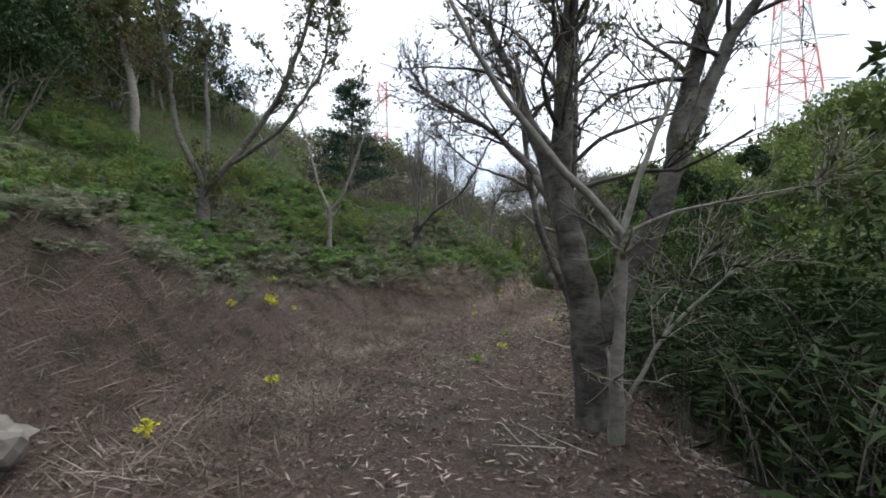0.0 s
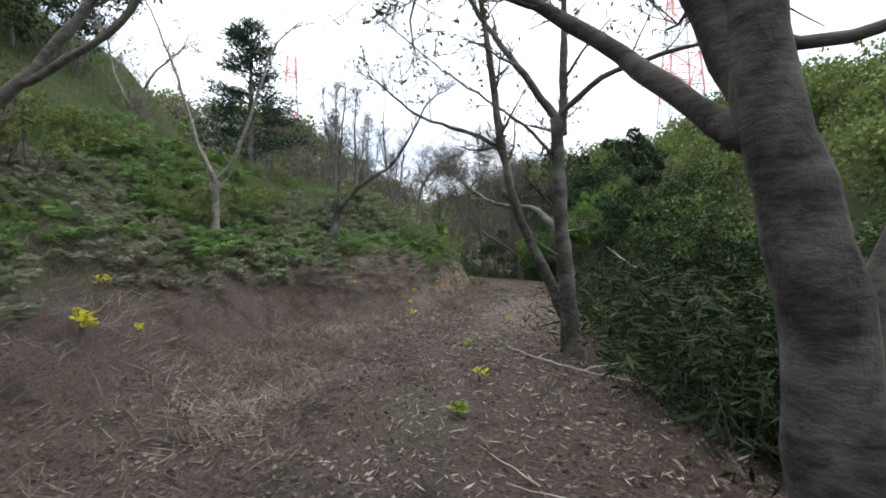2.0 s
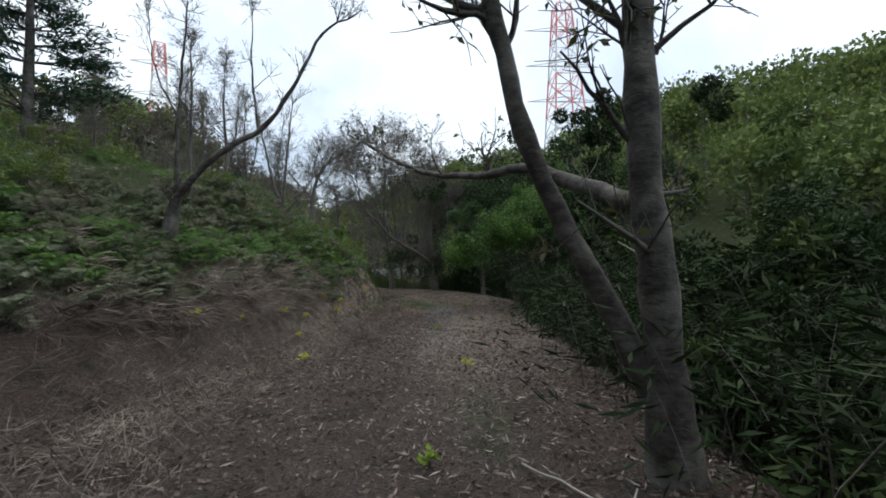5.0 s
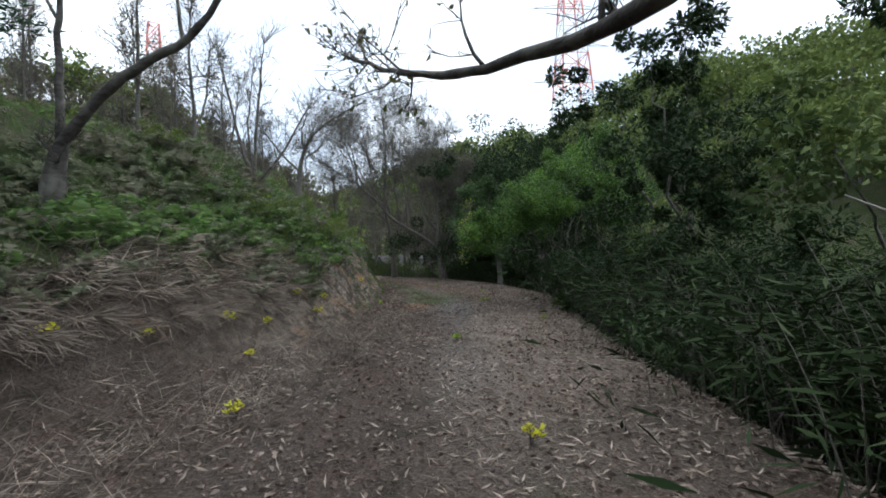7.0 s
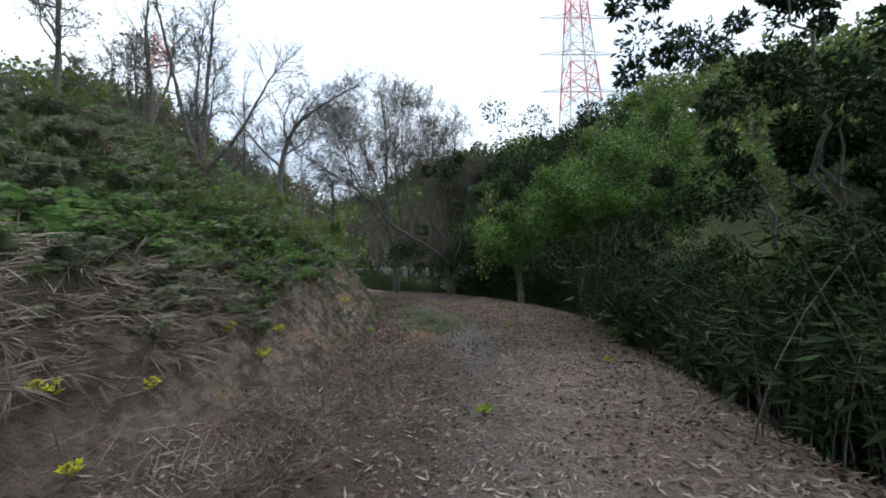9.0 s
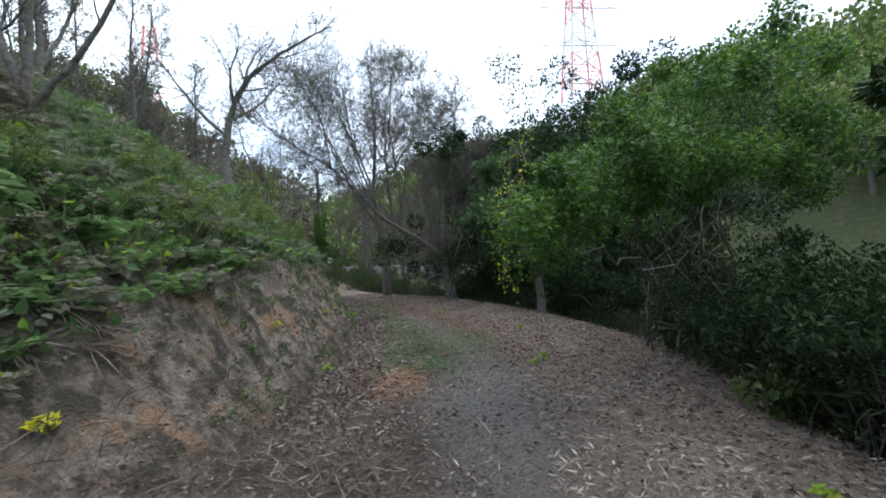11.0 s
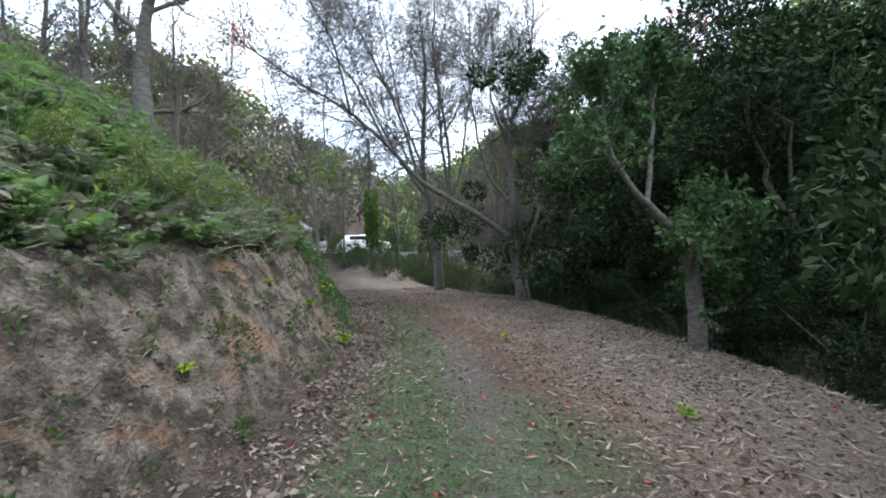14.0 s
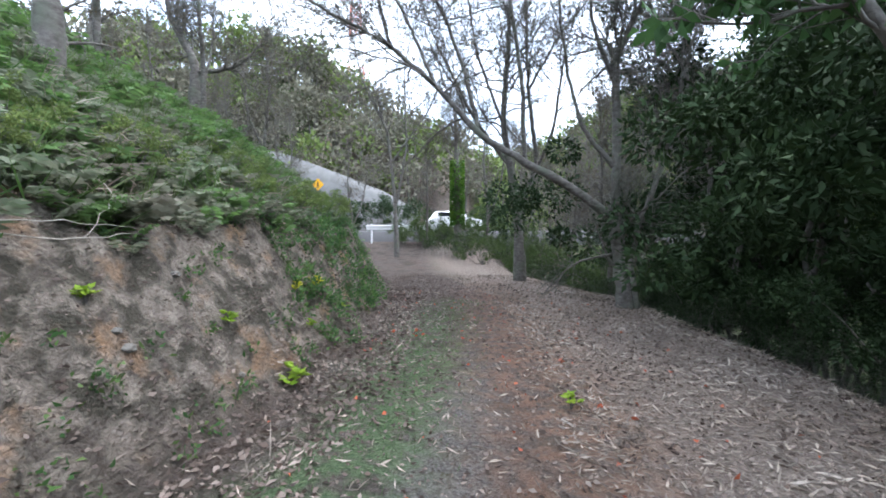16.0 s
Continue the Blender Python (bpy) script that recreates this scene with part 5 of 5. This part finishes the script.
# hedge beside the road
for x, y, s in ((-1.0, 60.4, 1.5), (1.6, 60.8, 1.4), (4.0, 61.4, 1.3), (-3.4, 60.8, 1.5), (6.4, 62.0, 0.95), (9.0, 62.5, 1.1), (11.5, 63.4, 1.1)):
    turned(slope_dark if rng.random() < 0.5 else shrub_b, x, y, 0, s, at_z=1.0)
for x, y, s in ((1.0, 50.4, 0.7), (6.6, 50.6, 0.7), (-0.6, 52.0, 0.8), (3.0, 44.8, 0.4)):
    turned(shrub_c, x, y, 0, s)

# ---- pylons ----
RED = plain_mat("pylon_red", (0.78, 0.27, 0.22), 0.5, 0, 0.05, 0.5)
PWHITE = plain_mat("pylon_white", (0.75, 0.73, 0.72), 0.5, 0, 0.05, 0.5)


def make_pylon(x, y, top, width, turn):
    z0 = gz(x, y)
    root = thing("pylon", x, y, z0, "red and white lattice power pylon on the hill", "pylon", "power pylons")
    root.rotation_euler = (0, 0, radians(turn))
    H = top - z0
    levels = np.linspace(0, 1, 15)
    half = lambda t: width * 0.5 * (1.9 - 1.35 * t)
    for i in range(14):
        t0, t1 = levels[i], levels[i + 1]
        ch = []
        cs0 = [np.array((a * half(t0), b * half(t0), t0 * H)) for a, b in ((-1, -1), (1, -1), (1, 1), (-1, 1))]
        cs1 = [np.array((a * half(t1), b * half(t1), t1 * H)) for a, b in ((-1, -1), (1, -1), (1, 1), (-1, 1))]
        for k in range(4):
            for p, q, r in ((cs0[k], cs1[k], 0.32), (cs0[k], cs1[(k + 1) % 4], 0.16), (cs0[(k + 1) % 4], cs1[k], 0.16), (cs1[k], cs1[(k + 1) % 4], 0.16)):
                ch.append(tube_arrays(np.array((p, (p + q) / 2, q)), np.array((r, r, r)), 4))
        part("lattice_section", mesh_from("lattice_section", *join_arrays(ch), RED if (i // 2) % 2 == 0 else PWHITE), root)
    for t in (0.62, 0.76, 0.9):
        zc, w = t * H, width * 1.5
        ch = [tube_arrays(np.array(((-w, 0, zc), (0, 0, zc + 0.2), (w, 0, zc))), np.array((0.12, 0.3, 0.12)), 4), tube_arrays(np.array(((-w, 0, zc), (0, 0, zc + 2.2), (w, 0, zc))), np.array((0.12, 0.2, 0.12)), 4)]
        part("crossarm", mesh_from("crossarm", *join_arrays(ch), CHROME), root)


make_pylon(113, 136, 103, 10, -20)
make_pylon(-28.5, 189, 86, 6, 10)

# ---- far woods ----

def crown_arrays(n, size, leaf):
    cc = unit(rng.normal(size=(7, 3))) * size * 0.55 * rng.uniform(0.4, 1, (7, 1)) * np.array((1, 1, 0.8))
    k = rng.integers(0, 7, n)
    d = unit(rng.normal(size=(n, 3)) + np.array((0, 0, 0.25)))
    p = cc[k] + d * size * rng.uniform(0.35, 0.55, n)[:, None]
    return p, d + rng.normal(size=(n, 3)) * 0.7


def woods(name, spots, mats, label, leaf=0.55, n=230, trunk=True):
    P, A, Ls, tr = [], [], [], []
    for x, y, s in spots:
        z = gz(x, y)
        p, a = crown_arrays(n, s, leaf)
        P.append(p + np.array((x, y, z + s * 1.15)))
        A.append(a)
        Ls.append(rng.uniform(0.6, 1.3, n) * leaf * (s / 3.2))
        if trunk:
            lean = rng.normal(size=2) * 0.4
            tr.append(tube_arrays(np.array(((x, y, z - 0.3), (x + lean[0] * 0.4, y + lean[1] * 0.4, z + s * 0.7), (x + lean[0], y + lean[1], z + s * 1.5))), np.array((0.05, 0.035, 0.015)) * s, 5))
    P, A, Ls = np.concatenate(P), np.concatenate(A), np.concatenate(Ls)
    stuff(name, *leaves_arrays(P, A, Ls, Ls * 0.75), mats, label, "woods")
    if tr:
        stuff(name + "_trunks", *join_arrays(tr), BARK_GREY, "grey trunks of the distant wood", "woods")


def spots_in(n, box, smin, smax, ok):
    x, y = rng.uniform(box[0], box[1], n), rng.uniform(box[2], box[3], n)
    k = np.array([ok(a, b) for a, b in zip(x, y)])
    return [(a, b, rng.uniform(smin, smax)) for a, b in zip(x[k], y[k])]


woods("green_woods", spots_in(520, (17, 75, 8, 120), 2.4, 4.6, lambda x, y: x > (27 if y > 36 else 37) and (x - 8) * 1.2 + 34 > y * 0.62), WOODS_GREEN, "green mixed woods covering the far hillside", 0.42, 360)
woods("brown_woods", spots_in(210, (-40, 34, 69, 130), 2.2, 4.0, lambda x, y: True), WOODS_BROWN, "grey-brown autumn woods on the far hill", 0.5, 200)
woods("ridge_woods", spots_in(150, (-40, 2, 60, 84), 2.0, 3.4, lambda x, y: y > 68 - 0.1 * x), [WOODS_BROWN], "grey-brown bare woods above the road", 0.45, 220)
woods("hill_woods", spots_in(260, (-40, 34, 69, 130), 2.2, 4.0, lambda x, y: True), WOODS_GREEN, "yellow-green autumn woods on the far hill", 0.5, 200)
woods("slope_woods", spots_in(150, (-45, -12, -4, 66), 2.2, 4.2, lambda x, y: x < -13 - 0.12 * y and y < 24), [WOODS_GREEN], "dense mixed woods high on the slope", 0.45, 260)
woods("gully_scrub", spots_in(230, (12, 31, -6, 46), 1.2, 2.0, lambda x, y: x > float(line(EDGE, y)) + 8), LEAF_SHRUB, "tangled green scrub filling the gully", 0.26, 420)
woods("rear_woods", spots_in(90, (-25, 30, -40, -14), 2.5, 4.5, lambda x, y: True), [WOODS_GREEN], "woods behind the start of the track", 0.6, 150)

# bare slender trees between track and road, and on the crest of the bank
bare = make_tree("bare_tree", "slender bare tree with a haze of fine twigs", (13.5, 44.0, gz(13.5, 44.0)), (
    ((13.5, 44, gz(13.5, 44), 0.1), (13.4, 44, gz(13.5, 44) + 2.2, 0.08), (13.7, 44.1, gz(13.5, 44) + 4.6, 0.05), (13.5, 44, gz(13.5, 44) + 7, 0.02)),
    ((13.4, 44, gz(13.5, 44) + 1.6, 0.06), (12.7, 43.8, gz(13.5, 44) + 3.2, 0.045), (12.3, 43.6, gz(13.5, 44) + 5.8, 0.015)),
), BARK_GREY, LEAF_BARE, shoots=(8, 7, 4), reach=(1.7, 1.0, 0.5), leaves=1300, leaf_size=0.085, lo=0.3, group="bare trees of the wood")
for x, y, s in ((16, 42, 1.0), (11.5, 48, 1.0), (14.6, 48.5, 1.1), (17.5, 47, 1.1), (6.6, 49.6, 0.85), (2.2, 49.5, 0.85), (20, 44, 1.1), (12.6, 52, 1.1), (17, 53, 1.2), (-1.5, 50, 0.9), (22, 50, 1.2),
                (-3.5, 41, 0.9), (-0.8, 43, 0.8), (-4.2, 35.5, 0.8), (-1.8, 33.0, 0.75), (-6, 31, 0.8), (-3.2, 46, 0.9), (1.2, 40.6, 0.75), (-8, 39, 0.9), (-5.2, 28.5, 0.7), (2.0, 35.2, 0.7), (15.2, 45.2, 1.3), (10.2, 51, 1.2), (13.6, 39.6, 1.2), (-0.6, 29.5, 0.9), (-2.2, 37, 1.1), (0.3, 34.2, 0.9), (-1.6, 25.5, 0.8)):
    turned(bare, x, y, -0.1, s)

for _ in range(40):
    y = rng.uniform(41, 53)
    turned(bamb_b if rng.random() < 0.6 else shrub_c, rng.uniform(max(5.5, 9.6 - (y - 41) * 0.5), 18), y, -0.05, rng.uniform(0.4, 0.75))

for y in np.arange(19.6, 37, 0.8):
    turned(bamb_a, float(line(EDGE, y)) + rng.uniform(0.7, 1.2), y, -0.05, rng.uniform(0.3, 0.5))
for x, y, s in ((9.4, 51.6, 0.7), (11.2, 51.2, 0.7), (12.8, 50.6, 0.7), (14.5, 50.2, 0.8), (16.5, 50, 0.8), (5.0, 51.4, 0.5)):
    turned(shrub_c, x, y, 0, s)

# leaves gathered along the foot of the cut bank, and a few red ones
flat_leaves(16000, (4, 8, 21, 37), lambda x, y, u, v: smooth(u, -0.95, -0.6) * (1 - smooth(u, -0.05, 0.15)), 0.07, "bank_foot_litter", LITTER, "drift of brown dead leaves along the bank's foot", 0.02, 0.5)
LITTER_RED = leaf_mat("red_fallen_leaf", (0.30, 0.06, 0.03), (0.42, 0.13, 0.06), (0.22, 0.06, 0.04), 0.7, 0.1)
flat_leaves(420, (5.5, 11, 23, 36), lambda x, y, u, v: np.where((u < 0) & (v < -0.3), 0.7, 0.0), 0.06, "red_leaf_litter", LITTER_RED, "scattered red autumn leaves on the track", 0.025, 0.6)

# ferns and broad weeds along the lip of the bank
for nm, mat, lab, cnt, sz in (("lip_ferns", FERN, "green ferns overhanging the lip of the bank", 300, 0.34), ("grey_lip_ferns", FERN_BLUE, "grey-green withering ferns on the lip of the bank", 460, 0.32)):
    x, y = scatter(cnt * 6, (-1, 6.5, 19.8, 32), lambda x, y, u, v: smooth(u, 0.75, 1.0) * (1 - smooth(u, 2.4, 3.4)))
    x, y = x[:cnt], y[:cnt]
    stuff(nm, *fern_arrays(x, y, sz * rng.uniform(0.6, 1.3, len(x))), mat, lab, "fern")
x, y = scatter(300, (0, 5.5, 20, 27), lambda x, y, u, v: smooth(u, 0.8, 1.1) * (1 - smooth(u, 2.6, 3.4)))
_o = np.repeat(lay(x, y, 0.1), 18, 0) + rng.normal(size=(len(x) * 18, 3)) * 0.11
_L = rng.uniform(0.06, 0.13, len(_o))
stuff("broad_weeds", *ovate_arrays(_o, rng.normal(size=_o.shape) + np.array((0.5, -0.4, 0.2)), _L, _L * 0.6), [LEAF_BIG, LEAF_YGREEN], "broad-leaved green weeds on the lip of the bank", "weeds", indices=np.repeat(rng.random(len(_o)) < 0.2, 2).astype(int))

woods("crest_woods", spots_in(70, (-26, -12, 11, 24), 1.2, 2.2, lambda x, y: True), [LEAF_SHRUB], "dark green scrub along the crest of the slope", 0.28, 380)
